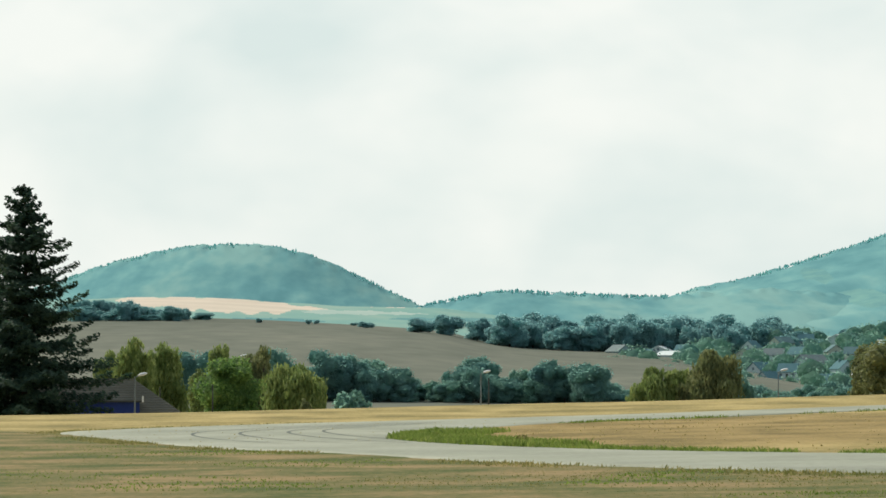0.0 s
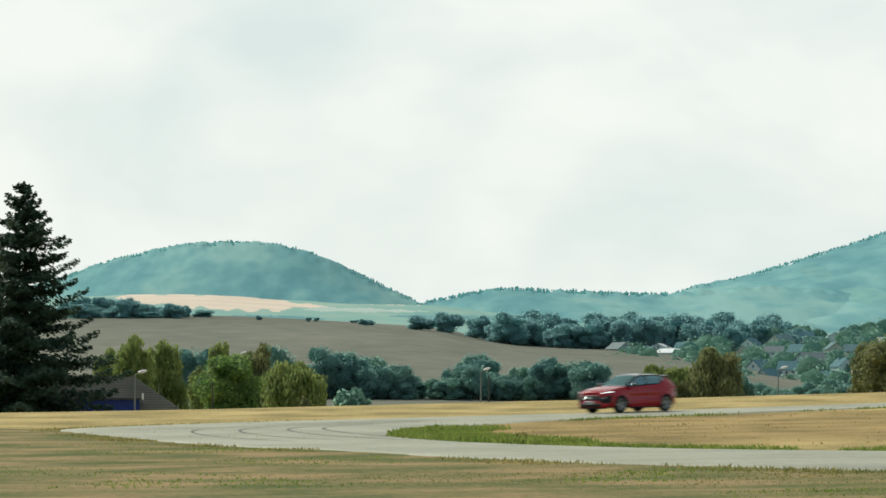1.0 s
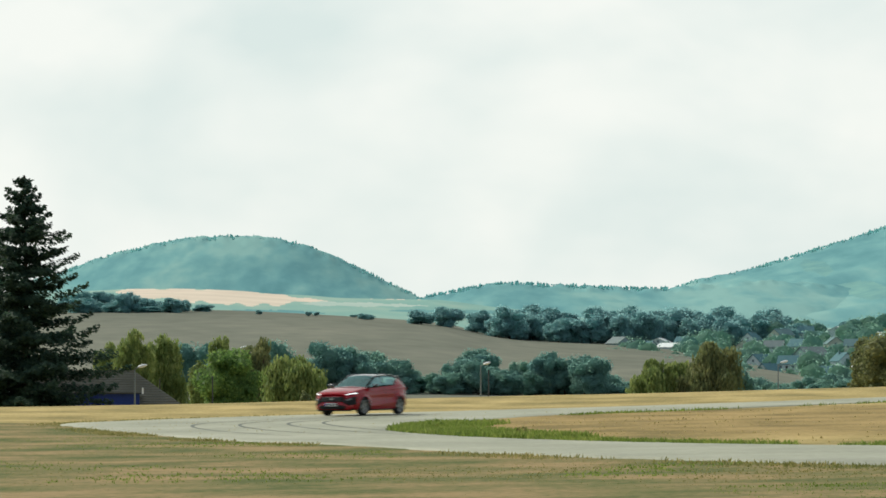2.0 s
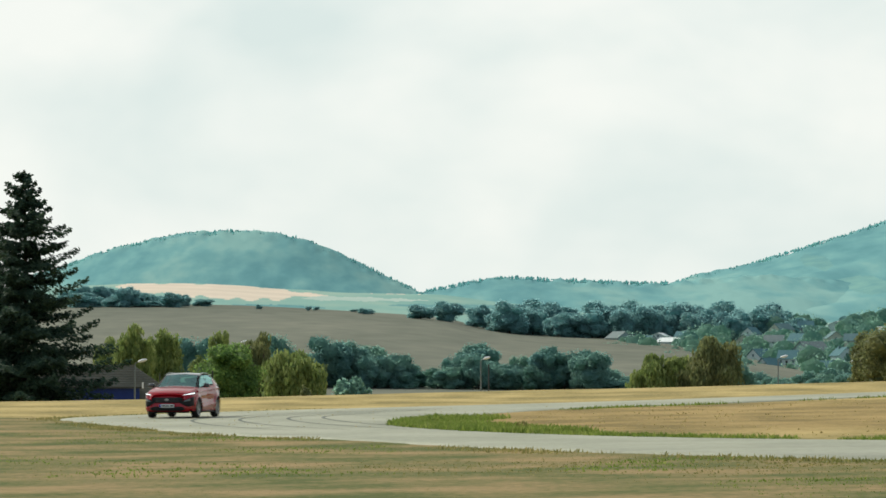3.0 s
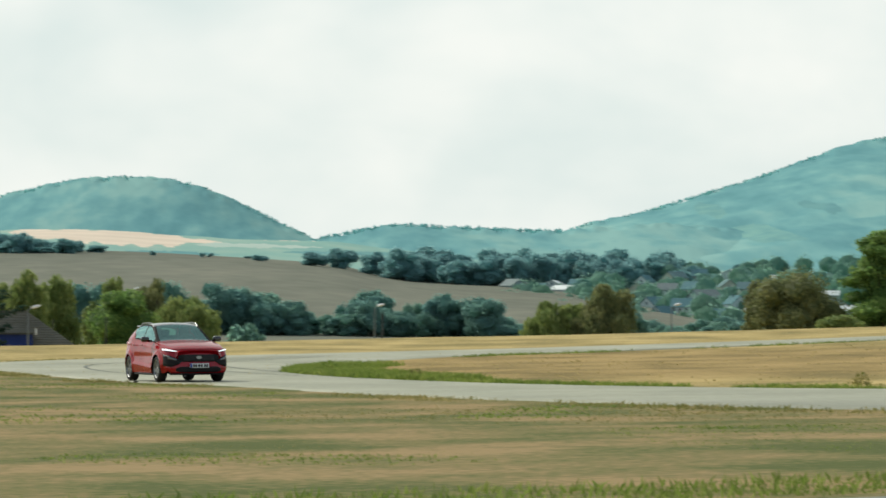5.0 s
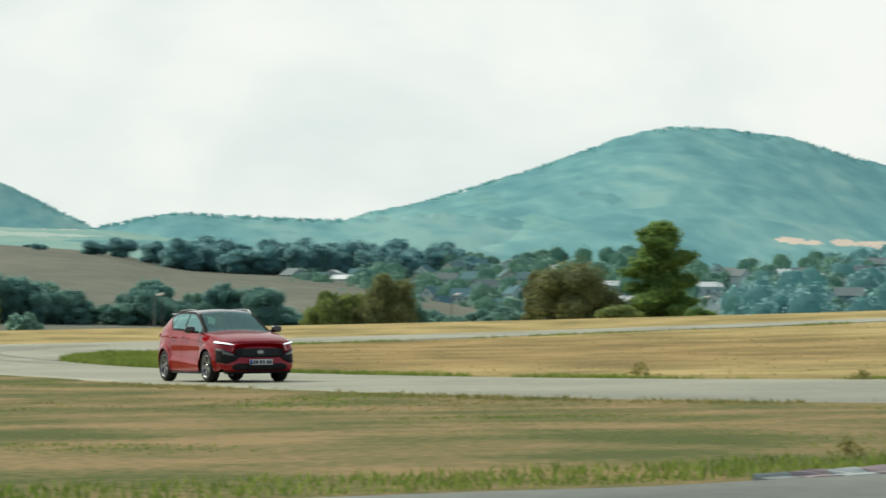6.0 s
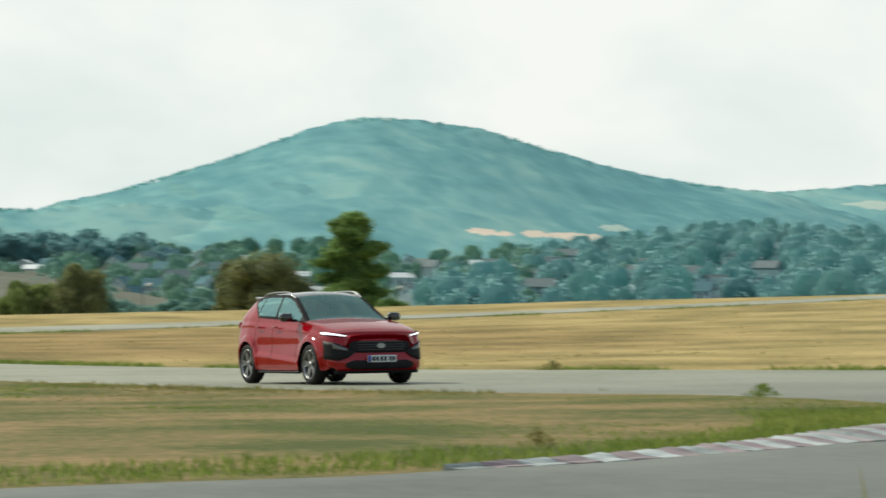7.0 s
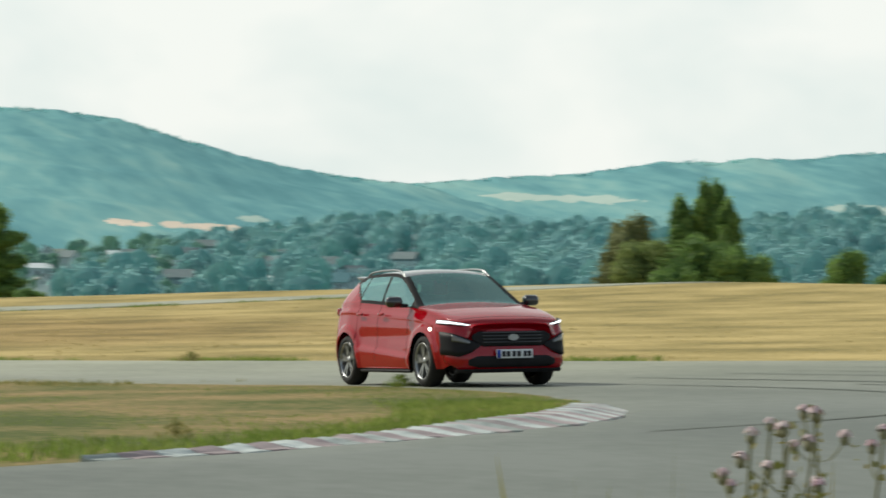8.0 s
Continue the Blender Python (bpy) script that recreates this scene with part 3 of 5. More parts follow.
def conifer(base, h, w, seed, label):
    """A spruce: a straight trunk, whorls of drooping boughs, each with a flat spray of needles."""
    rng = np.random.default_rng(seed)
    ob = new("spruce")
    ob.location = base
    tagged(ob, label, "tree")
    part("trunk", trunk_mesh(h * 0.99, h * 0.013, 0, seed, 0.1, M["bark"]), ob, "", True)
    pos, nrm = [], []
    whorls = 34
    for k in range(whorls * 5):
        level = 0.05 + 0.94 * (k // 5 + rng.uniform(0, 1.0)) / whorls
        g = k * 1.257 + (k // 5) * 0.7 + rng.uniform(-0.35, 0.35)
        length = 0.5 * w * (1 - level) ** 0.8 * rng.uniform(0.55, 1.15) + 0.22
        tilt = rng.uniform(-0.12, 0.26)
        steps = max(7, int(length * 24))
        for i in range(steps):
            f = 0.08 + 0.92 * (i + 0.5) / steps
            r = length * f
            z = level * h + r * (0.14 + tilt) - 0.46 * (1 - 0.6 * level) * r * f + 0.22 * f ** 4 * length
            half = 0.19 * length * math.sin(math.pi * min(1, 0.05 + f * 0.93)) ** 0.9 + 0.04
            for _ in range(3):
                s = rng.uniform(-1, 1) * half
                pos.append((r * math.cos(g) - s * math.sin(g), r * math.sin(g) + s * math.cos(g), z - abs(s) * 0.45 - rng.uniform(0, 0.30)))
                nrm.append((0.4 * math.cos(g) + rng.normal() * 0.4, 0.4 * math.sin(g) + rng.normal() * 0.4, 0.9))
    pos, nrm = np.array(pos), np.array(nrm)
    nrm /= np.linalg.norm(nrm, axis=1, keepdims=True)
    co, faces = leaf_quads(pos, nrm, 0.19, rng, 0.35)
    part("crown", mesh_of("crown", co, faces, M["leaf_dark"]), ob)
    return ob


def top_height(u, d, v):
    return EYE + d * v / TICK - spot(u, d).z


conifer(spot(-740, 255) - Vector((0, 0, 0.05)), top_height(-740, 255, 362), 13.0, 5, "tall dark spruce with drooping boughs beside the blue hut")
conifer(spot(-812, 262) - Vector((0, 0, 0.05)), top_height(-812, 262, 290), 10.5, 9, "dark spruce standing close behind a taller one")

NEAR_TREES = [
    # name, shape, bearing, tip, width, distance, leaves, size, leaf, label
    ("willow", "willow", -548, 84, 74, 330, 5200, 0.26, "leaf_willow", "yellow-green weeping willow beyond the grass crest"),
    ("willow", "willow", -497, 78, 78, 335, 5200, 0.26, "leaf_willow", "broad weeping willow with trailing yellow-green strands"),
    ("willow", "willow", -592, 62, 66, 345, 4200, 0.26, "leaf_willow", "low weeping willow half hidden by a spruce"),
    ("willow", "willow", -390, 83, 48, 345, 3800, 0.26, "leaf_willow", "slim weeping willow rising behind a bush"),
    ("willow", "willow", -325, 72, 74, 340, 4400, 0.26, "leaf_olive", "sparse olive willow beside a round bush"),
    ("willow", "willow", -262, 46, 98, 325, 5600, 0.26, "leaf_willow", "spreading weeping willow with bare lower strands"),
    ("bush", "round", -383, 42, 118, 290, 7500, 0.22, "leaf_green", "dense round green bush with a lit top"),
    ("bush", "round", -430, 22, 40, 300, 2500, 0.22, "leaf_willow", "small yellowish shrub at the edge of a bush"),
    ("shrub", "round", -241, -24, 24, 300, 900, 0.2, "leaf_olive", "small dry shrub on the grass crest"),
    ("willow", "willow", 372, 34, 76, 330, 4600, 0.26, "leaf_willow", "low yellow-green willow beyond the track"),
    ("willow", "willow", 412, 30, 60, 335, 3400, 0.26, "leaf_willow", "small willow leaning against a larger one"),
    ("willow", "willow", 470, 71, 104, 330, 7600, 0.26, "leaf_olive", "large rounded weeping willow with a dark base"),
    ("broadleaf_tree", "round", 815, 104, 150, 330, 9000, 0.28, "leaf_olive", "olive-brown broad tree at the edge of the field"),
    ("broadleaf_tree", "round", 756, 62, 76, 335, 4200, 0.28, "leaf_olive", "low olive tree beside a broader one"),
    ("broadleaf_tree", "tall", 962, 158, 128, 330, 12000, 0.26, "leaf_green", "tall full green broadleaf tree"),
    ("bush", "round", 888, 15, 88, 315, 4200, 0.22, "leaf_willow", "light green spreading bush under a tall tree"),
    ("bush", "round", 1030, 4, 60, 320, 2600, 0.22, "leaf_green", "dark low bush at the foot of a tall tree"),
    ("broadleaf_tree", "round", 2090, 138, 110, 385, 6000, 0.30, "leaf_olive", "brownish tree behind a green thicket"),
    ("poplar", "poplar", 2182, 192, 58, 390, 5200, 0.28, "leaf_green", "upright poplar rising from a thicket"),
    ("poplar", "poplar", 2221, 220, 56, 390, 5600, 0.28, "leaf_green", "tallest upright poplar of the thicket"),
    ("poplar", "poplar", 2246, 219, 46, 394, 5200, 0.28, "leaf_green", "tall poplar crowded behind its neighbour"),
    ("poplar", "poplar", 2268, 186, 54, 392, 4800, 0.28, "leaf_green", "slender poplar on the flank of a thicket"),
    ("bush", "round", 2122, 108, 122, 375, 8500, 0.28, "leaf_willow", "tall green bush at the edge of a thicket"),
    ("bush", "round", 2185, 112, 120, 372, 7500, 0.28, "leaf_green", "dense green bush below the poplars"),
    ("bush", "round", 2252, 100, 118, 372, 7500, 0.28, "leaf_green", "dark green bush below the poplars"),
    ("bush", "round", 2304, 76, 96, 372, 4200, 0.28, "leaf_green", "low green bush at the thicket's end"),
    ("bush", "round", 2478, 86, 92, 330, 4800, 0.24, "leaf_green", "neat round bush standing alone in the field"),
    ("bush", "round", 2560, 48, 76, 335, 3800, 0.24, "leaf_green", "green bush at the field's edge"),
]
for i, (name, shape, u, v, wt, d, leaves, size, leaf, label) in enumerate(NEAR_TREES):
    tree_at(name, shape, u, v, wt, d, leaves * 2, size * 0.66, leaf, label, 100 + i, "bush" if name in ("bush", "shrub") else "tree")

# dim trees of the valley, hazed in colour, about 600 m off: bearing, tip, width
MID_TREES = [(-440, 68, 78), (-470, 40, 60), (-410, 45, 60), (-285, 75, 66), (-300, 45, 70), (-240, 40, 70), (-205, 58, 84), (-165, 63, 80), (-128, 52, 84), (-92, 40, 80), (-66, 18, 60),
             (-30, 6, 44), (0, 12, 64), (30, 40, 74), (66, 48, 84), (98, 20, 60), (136, 34, 40), (150, 12, 60), (182, 42, 62), (228, 47, 84), (270, 42, 66), (300, 8, 64), (340, -4, 60),
             (520, 22, 60), (550, 6, 60), (590, -2, 60), (640, 0, 60), (690, 14, 70), (725, 4, 60), (1085, 6, 50), (1130, -8, 44), (1180, -6, 50), (1250, -10, 50), (1330, 2, 60)]
protos = [tree("valley_tree", "round", (0, 0, -400), 6.4, 9.0, 6000, 0.28, "leaf_mid_hazed", "broadleaf tree in the valley, haze in its blue-green leaf colour", 300 + k, "tree", "valley trees") for k in range(4)]
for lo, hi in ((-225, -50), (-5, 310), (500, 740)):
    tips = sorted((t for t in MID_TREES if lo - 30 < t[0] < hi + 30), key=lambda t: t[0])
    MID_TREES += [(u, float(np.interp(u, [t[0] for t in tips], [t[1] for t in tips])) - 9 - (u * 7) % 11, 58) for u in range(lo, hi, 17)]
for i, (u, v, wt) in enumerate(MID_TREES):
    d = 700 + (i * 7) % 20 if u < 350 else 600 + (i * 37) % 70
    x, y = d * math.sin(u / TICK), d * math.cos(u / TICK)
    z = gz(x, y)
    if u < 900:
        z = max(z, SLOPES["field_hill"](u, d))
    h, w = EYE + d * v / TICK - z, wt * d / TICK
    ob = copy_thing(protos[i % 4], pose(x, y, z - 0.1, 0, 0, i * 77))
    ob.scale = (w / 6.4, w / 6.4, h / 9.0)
for p in protos:
    for o in (*p.children, p):
        bpy.data.objects.remove(o)

tree_at("bush", "round", -162, -11, 66, 480, 2600, 0.4, "leaf_mid_hazed", "dark round bush alone on the stubble", 71, "bush")

# the tree line on the field's brow, and far hedges: bearing, tip, width, distance
LINE = [(-39, 121, 52), (9, 127, 54), (61, 121, 46), (95, 116, 60), (118, 125, 70), (145, 122, 60), (172, 131, 84), (214, 117, 60), (245, 110, 60), (278, 123, 78), (305, 112, 60), (331, 129, 66),
        (362, 118, 60), (402, 131, 86), (446, 116, 60), (486, 129, 74), (520, 106, 60), (536, 113, 60), (578, 130, 56), (596, 108, 54), (618, 98, 60), (650, 84, 50), (700, 78, 40), (745, 76, 44),
        (-640, 151, 50), (-608, 153, 46), (-590, 150, 44), (-560, 152, 50), (-540, 146, 46), (-520, 138, 44), (-498, 136, 30), (-477, 142, 42), (-462, 138, 32), (-424, 132, 38), (-660, 146, 50),
        (-325, 121, 12), (-238, 118, 12), (-224, 117, 13), (-155, 113, 20), (-140, 114, 22), (-128, 113, 16), (711, 101, 28)]
protos = [tree("field_tree", "round", (0, 0, -400), 12.0, 13.0, 6500, 0.5, "leaf_far_hazed", "dark hazy tree in the line above the stubble field", 400 + k, "tree", "tree line") for k in range(5)]
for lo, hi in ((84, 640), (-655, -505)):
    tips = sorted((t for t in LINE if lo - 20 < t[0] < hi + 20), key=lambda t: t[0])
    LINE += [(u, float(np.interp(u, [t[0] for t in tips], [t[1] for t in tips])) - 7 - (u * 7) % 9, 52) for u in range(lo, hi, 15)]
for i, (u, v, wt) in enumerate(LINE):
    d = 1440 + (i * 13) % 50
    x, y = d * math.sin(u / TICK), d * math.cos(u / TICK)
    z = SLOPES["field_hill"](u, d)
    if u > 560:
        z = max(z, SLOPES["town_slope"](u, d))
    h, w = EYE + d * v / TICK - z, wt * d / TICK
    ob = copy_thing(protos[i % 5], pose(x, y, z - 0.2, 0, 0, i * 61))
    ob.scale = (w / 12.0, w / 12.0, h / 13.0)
for p in protos:
    for o in (*p.children, p):
        bpy.data.objects.remove(o)


def far_woods(name, places, mat, label, seed, leaves=110, size=1.1):
    """Woods too far off to count: many crowns in one mesh. places: (x, y, z, width, height)."""
    rng = np.random.default_rng(seed)
    cos, fcs, at = [], [], 0
    for x, y, z, w, h in places:
        v = rng.normal(size=(leaves, 3))
        v /= np.linalg.norm(v, axis=1, keepdims=True)
        bulge = 1 + 0.25 * np.sin(v[:, :1] * 5 + x) * np.cos(v[:, 2:] * 4 + y)
        pos = np.array([x, y, z + h * 0.5]) + v * np.array([w / 2, w / 2, h / 2]) * bulge * rng.uniform(0.72, 1.05, (leaves, 1))
        co, f = leaf_quads(pos, v, size, rng)
        cos.append(co)
        fcs += (f + at).tolist()
        at += len(co)
        ball, tris = BALL
        cos.append(np.array([x, y, z + h * 0.5]) + ball * np.array([w / 2, w / 2, h / 2]) * 0.76 * (1 + 0.1 * rng.normal(size=(len(ball), 1))))
        fcs += [[a + at for a in t] for t in tris]
        at += len(ball)
    ob = new(name, mesh_of(name, np.concatenate(cos), fcs, mat))
    return tagged(ob, label, "woods", kind="stuff")




# ---- the car ----
M["paint_red"] = material("paint_red", [(0.31, 0.001, 0.007)], 0.5, spec=0.0, coat=1.0)
M["paint_black"] = material("paint_black", [(0.012, 0.013, 0.014)], 0.25, spec=0.5, coat=1.0)
M["plastic_black"] = material("plastic_black", [(0.012, 0.012, 0.013), (0.02, 0.02, 0.021)], 0.5, 6, 90, 0.001, spec=0.12)
M["trim_matt"] = material("trim_matt", [(0.008, 0.008, 0.009)], 0.6, spec=0.08)
M["rubber"] = material("rubber", [(0.010, 0.010, 0.010), (0.020, 0.020, 0.019)], 0.8, 5, 60, 0.002)
M["alloy"] = material("alloy", [(0.26, 0.27, 0.27), (0.38, 0.39, 0.39)], 0.32, 8, 60, metal=0.8)
M["alloy_dark"] = material("alloy_dark", [(0.03, 0.03, 0.032), (0.05, 0.05, 0.052)], 0.5, 8, 60, metal=0.5)
M["cloth_dark"] = material("cloth_dark", [(0.015, 0.015, 0.016), (0.028, 0.028, 0.03)], 0.9, 4, 60, 0.002)
M["plate_white"] = material("plate_white", [(0.72, 0.74, 0.74)], 0.5)
M["plate_blue"] = material("plate_blue", [(0.02, 0.06, 0.35)], 0.5)
M["ink"] = material("ink", [(0.03, 0.03, 0.035)], 0.6)
M["lamp_red"] = material("lamp_red", [(0.30, 0.01, 0.01)], 0.2, coat=1.0)


def lamp_material(name, colour, strength):
    m = material(name, [colour], 0.3)
    b = m.node_tree.nodes["Principled BSDF"]
    b.inputs["Emission Color"].default_value = (*colour, 1)
    b.inputs["Emission Strength"].default_value = strength
    return m


def glass_material(name, tint, gloss):
    """A tinted pane: clear through, with a mirror-like face that grows at grazing angles."""
    m = bpy.data.materials.new(name)
    m.use_nodes = True
    n, l = m.node_tree.nodes, m.node_tree.links
    clear, mirror, mix = n.new("ShaderNodeBsdfTransparent"), n.new("ShaderNodeBsdfGlossy"), n.new("ShaderNodeMixShader")
    clear.inputs[0].default_value = (*tint, 1)
    mirror.inputs["Roughness"].default_value = 0.03
    mirror.inputs[0].default_value = (0.52, 0.86, 0.84, 1)
    fresnel, gain = n.new("ShaderNodeFresnel"), n.new("ShaderNodeMath")
    fresnel.inputs["IOR"].default_value = 1.5
    gain.operation, gain.use_clamp = "MULTIPLY_ADD", True
    gain.inputs[1].default_value, gain.inputs[2].default_value = 0.8, gloss
    l.new(fresnel.outputs[0], gain.inputs[0])
    l.new(gain.outputs[0], mix.inputs[0])
    l.new(clear.outputs[0], mix.inputs[1])
    l.new(mirror.outputs[0], mix.inputs[2])
    l.new(mix.outputs[0], n["Material Output"].inputs[0])
    return m


M["drl"] = lamp_material("drl", (0.95, 0.98, 1.0), 1.6)
M["windscreen_glass"] = glass_material("windscreen_glass", (0.36, 0.55, 0.55), 0.13)
M["side_glass"] = glass_material("side_glass", (0.75, 0.90, 0.88), 0.32)
M["lamp_glass"] = material("lamp_glass", [(0.05, 0.055, 0.06)], 0.08, spec=0.8, coat=1.0)

C_W = ((-2.1, .66), (-2.02, .76), (-1.8, .862), (-1.35, .905), (-.6, .884), (0, .876), (.6, .884), (1.25, .905), (1.7, .882), (1.9, .838), (2.0, .785), (2.06, .70), (2.1, .58))
C_BELT = ((-2.1, .97), (-1.95, 1.08), (-1.7, 1.13), (-1.3, 1.135), (-1.0, 1.12), (0, 1.075), (.6, 1.05), (.85, 1.035), (1.1, 1.01), (1.4, .97), (1.7, .915), (1.9, .875), (2.0, .835), (2.1, .77))
C_ROOF = ((-2.1, .99), (-2.06, 1.06), (-1.98, 1.13), (-1.87, 1.24), (-1.76, 1.345), (-1.66, 1.42), (-1.54, 1.46), (-1.3, 1.488), (-.9, 1.512), (-.4, 1.520), (-.12, 1.508), (.06, 1.468), (.30, 1.355), (.58, 1.20), (.82, 1.07), (.92, 1.05), (1.1, 1.035), (1.4, .995), (1.7, .94), (1.9, .89), (2.0, .855), (2.1, .80))
C_EDGE = ((-2.1, .66), (-1.95, .68), (-1.75, .58), (-1.6, .54), (-1.2, .57), (-.5, .60), (-.1, .612), (.06, .625), (.30, .665), (.58, .715), (.82, .765), (.95, .79), (1.4, .76), (1.8, .70), (2.0, .60), (2.1, .47))
C_CROWN = ((-2.1, .02), (-1.8, .03), (-.5, .042), (.06, .05), (.8, .05), (1.1, .04), (1.8, .035), (2.1, .02))
AXLES, WHEEL_R, ARCH_R = (1.23, -1.37), 0.342, 0.392


def curve_at(table, y):
    return float(np.interp(y, [t[0] for t in table], [t[1] for t in table]))


def soft_at(table, y, blur=0.07):
    return sum(curve_at(table, y + k * blur) * w for k, w in ((-1, .25), (0, .5), (1, .25)))


def sill_z(y):
    low = 0.24 if abs(y) < 1.75 else 0.24 + 0.10 * (abs(y) - 1.75) / 0.35
    for a in AXLES:
        if abs(y - a) < ARCH_R:
            low = max(low, WHEEL_R + math.sqrt(ARCH_R ** 2 - (y - a) ** 2) * 0.98)
    return low


SIDE, GREEN, TOP = 30, 9, 9


def section(y):
    """Half of the car's cross-section at y: points from the sill up over the shoulder to the roof's middle."""
    w, zb, zr, xe, cr = (soft_at(c, y) for c in (C_W, C_BELT, C_ROOF, C_EDGE, C_CROWN))
    zr, low = max(zr, zb + 0.005), sill_z(y)
    pts = []
    for k in range(SIDE + 1):
        z = low + (zb - low) * k / SIDE
        f = min(max((z - 0.24) / (zb - 0.24), 0), 1)
        x = w * (0.950 + 0.050 * math.sin(math.pi * min(1, f * 1.08)) ** 0.8 - 0.055 * f ** 4)
        # shoulder crease, hollow below it, and a wedge that rises low on the doors
        doors = min(1, max(0, (1.05 - abs(y + .07)) / .25))
        crease = 0.016 * math.exp(-((z - (zb - .13)) / 0.03) ** 2) - 0.022 * doors * math.exp(-((z - 0.66) / 0.12) ** 2)
        crease += 0.042 * doors / (1 + math.exp((z - (0.47 - 0.07 * (y + .1))) / 0.011))
        reach = math.hypot(min(abs(y - a) for a in AXLES), z - WHEEL_R)
        flare = 0.030 / (1 + math.exp((reach - 0.475) / 0.010)) if z < 0.84 else 0.0
        pts.append((x + crease + flare, z))
    xb = pts[-1][0]
    for k in range(1, GREEN + 1):
        f = k / GREEN
        pts.append((xb + (xe - xb) * f + 0.012 * math.sin(math.pi * f), zb + (zr - zb) * f))
    for k in range(1, TOP + 1):
        f = 1 - k / TOP
        pts.append((xe * f, zr + cr * (1 - f * f)))
    return pts


def build_car():
    car = new("car")
    tagged(car, "red compact crossover with a black roof driving round the track", "car")
    ys = list(np.arange(-2.1, 2.101, 0.035))
    for seam in (-1.04, -0.36, 0.66, 1.90):
        ys = [y for y in ys if abs(y - seam) > 0.02] + [seam - 0.006, seam + 0.006]
    ys = sorted(ys)
    secs = [section(y) for y in ys]
    n = len(secs[0])
    co = []
    for y, pts in zip(ys, secs):
        co += [(x, y, z) for x, z in pts] + [(-x, y, z) for x, z in pts[:-1]]
    wide = 2 * n - 1

    def idx(i, k, sgn):
        return i * wide + (k if sgn > 0 or k == n - 1 else n + k)

    groups = {}
    for i in range(len(ys) - 1):
        y = (ys[i] + ys[i + 1]) / 2
        seam = ys[i + 1] - ys[i] < 0.013
        for k in range(n - 1):
            zmid = (secs[i][k][1] + secs[i][k + 1][1]) / 2
            for sgn in (1, -1):
                tag = "r" if sgn > 0 else "l"
                side, green, top = k < SIDE, SIDE <= k < SIDE + GREEN, k >= SIDE + GREEN
                if seam and side and zmid > 0.33 and y < 1.0:
                    continue
                if seam and top and y > 1.5:
                    continue
                key = "body"
                j = k - SIDE
                if side and zmid > 0.33 and -0.36 < y < 0.66:
                    key = "front_door_" + tag
                elif side and zmid > 0.33 and -1.04 < y < -0.36:
                    key = "rear_door_" + tag
                elif green and -1.62 < y < 0.66:
                    # the window line kicks up behind the rear door
                    rise = 1 + 7 * max(0, -1.10 - y) / 0.46
                    if j == GREEN - 1 or (y < -1.3 and j == GREEN - 2):
                        key = "pillar"
                    elif j < rise - 1:
                        key = "body"
                    elif j < rise or -0.385 < y < -0.315 or -1.125 < y < -1.075:
                        key = "pillar"
                    else:
                        key = ("window_a_" if y > -0.34 else "window_b_" if y > -1.1 else "window_c_") + tag
                elif green and 0.66 <= y < 0.90:
                    key = "pillar"
                elif top and 0.08 < y < 0.86:
                    key = "windscreen" if k > SIDE + GREEN else "pillar"
                elif top and -1.56 < y <= 0.08:
                    key = "roof"
                elif top and -1.95 < y < -1.66:
                    key = "rear_window"
                elif top and -1.66 <= y <= -1.56:
                    key = "spoiler"
                elif top and 0.92 <= y < 1.90 and k > SIDE + GREEN:
                    key = "bonnet"
                f = (idx(i, k, sgn), idx(i, k + 1, sgn), idx(i + 1, k + 1, sgn), idx(i + 1, k, sgn))
                groups.setdefault(key, []).append(f[::-1] if sgn > 0 else f)
    front, rear = (len(ys) - 1), 0
    groups["body"].append([idx(front, k, 1) for k in range(n)] + [idx(front, k, -1) for k in range(n - 2, -1, -1)])
    groups["body"].append(([idx(rear, k, 1) for k in range(n)] + [idx(rear, k, -1) for k in range(n - 2, -1, -1)])[::-1])
    look_of = {"body": ("body", "paint_red", ""), "bonnet": ("bonnet", "paint_red", ""), "roof": ("roof", "paint_black", "gloss black roof"), "pillar": ("pillar_trim", "trim_matt", "black window pillars"),
               "windscreen": ("windscreen", "windscreen_glass", "tinted windscreen"), "rear_window": ("rear_window", "windscreen_glass", "dark rear window"), "spoiler": ("spoiler", "paint_black", "black roof spoiler")}
    made = {}
    for key, faces in groups.items():
        if key in look_of:
            name, mat, label = look_of[key]
        elif "door" in key:
            name, mat, label = key[:-2], "paint_red", ""
        else:
            name, mat, label = "side_window", "side_glass", ""
        used = sorted({v for f in faces for v in f})
        back = {v: i for i, v in enumerate(used)}
        me = mesh_of(name, [co[v] for v in used], [tuple(back[v] for v in f) for f in faces], M[mat])
        made[key] = part(name, me, car, label, True)

    def box(name, size, at, mat, parent=car, label="", bevel=0.02, turn=(0, 0, 0), taper=1.0):
        bm = bmesh.new()
        bmesh.ops.create_cube(bm, size=1)
        for v in bm.verts:
            v.co = Vector((v.co.x * size[0], v.co.y * size[1], v.co.z * size[2]))
            if v.co.z > 0:
                v.co.x *= taper
                v.co.y *= taper
        if bevel:
            bmesh.ops.bevel(bm, geom=bm.edges[:], offset=bevel, segments=2, profile=0.5, affect="EDGES")
        bmesh.ops.transform(bm, matrix=pose(*at, *turn), verts=bm.verts)
        me = bpy.data.meshes.new(name)
        bm.to_mesh(me)
        bm.free()
        me.materials.append(M[mat])
        return part(name, me, parent, label, True)

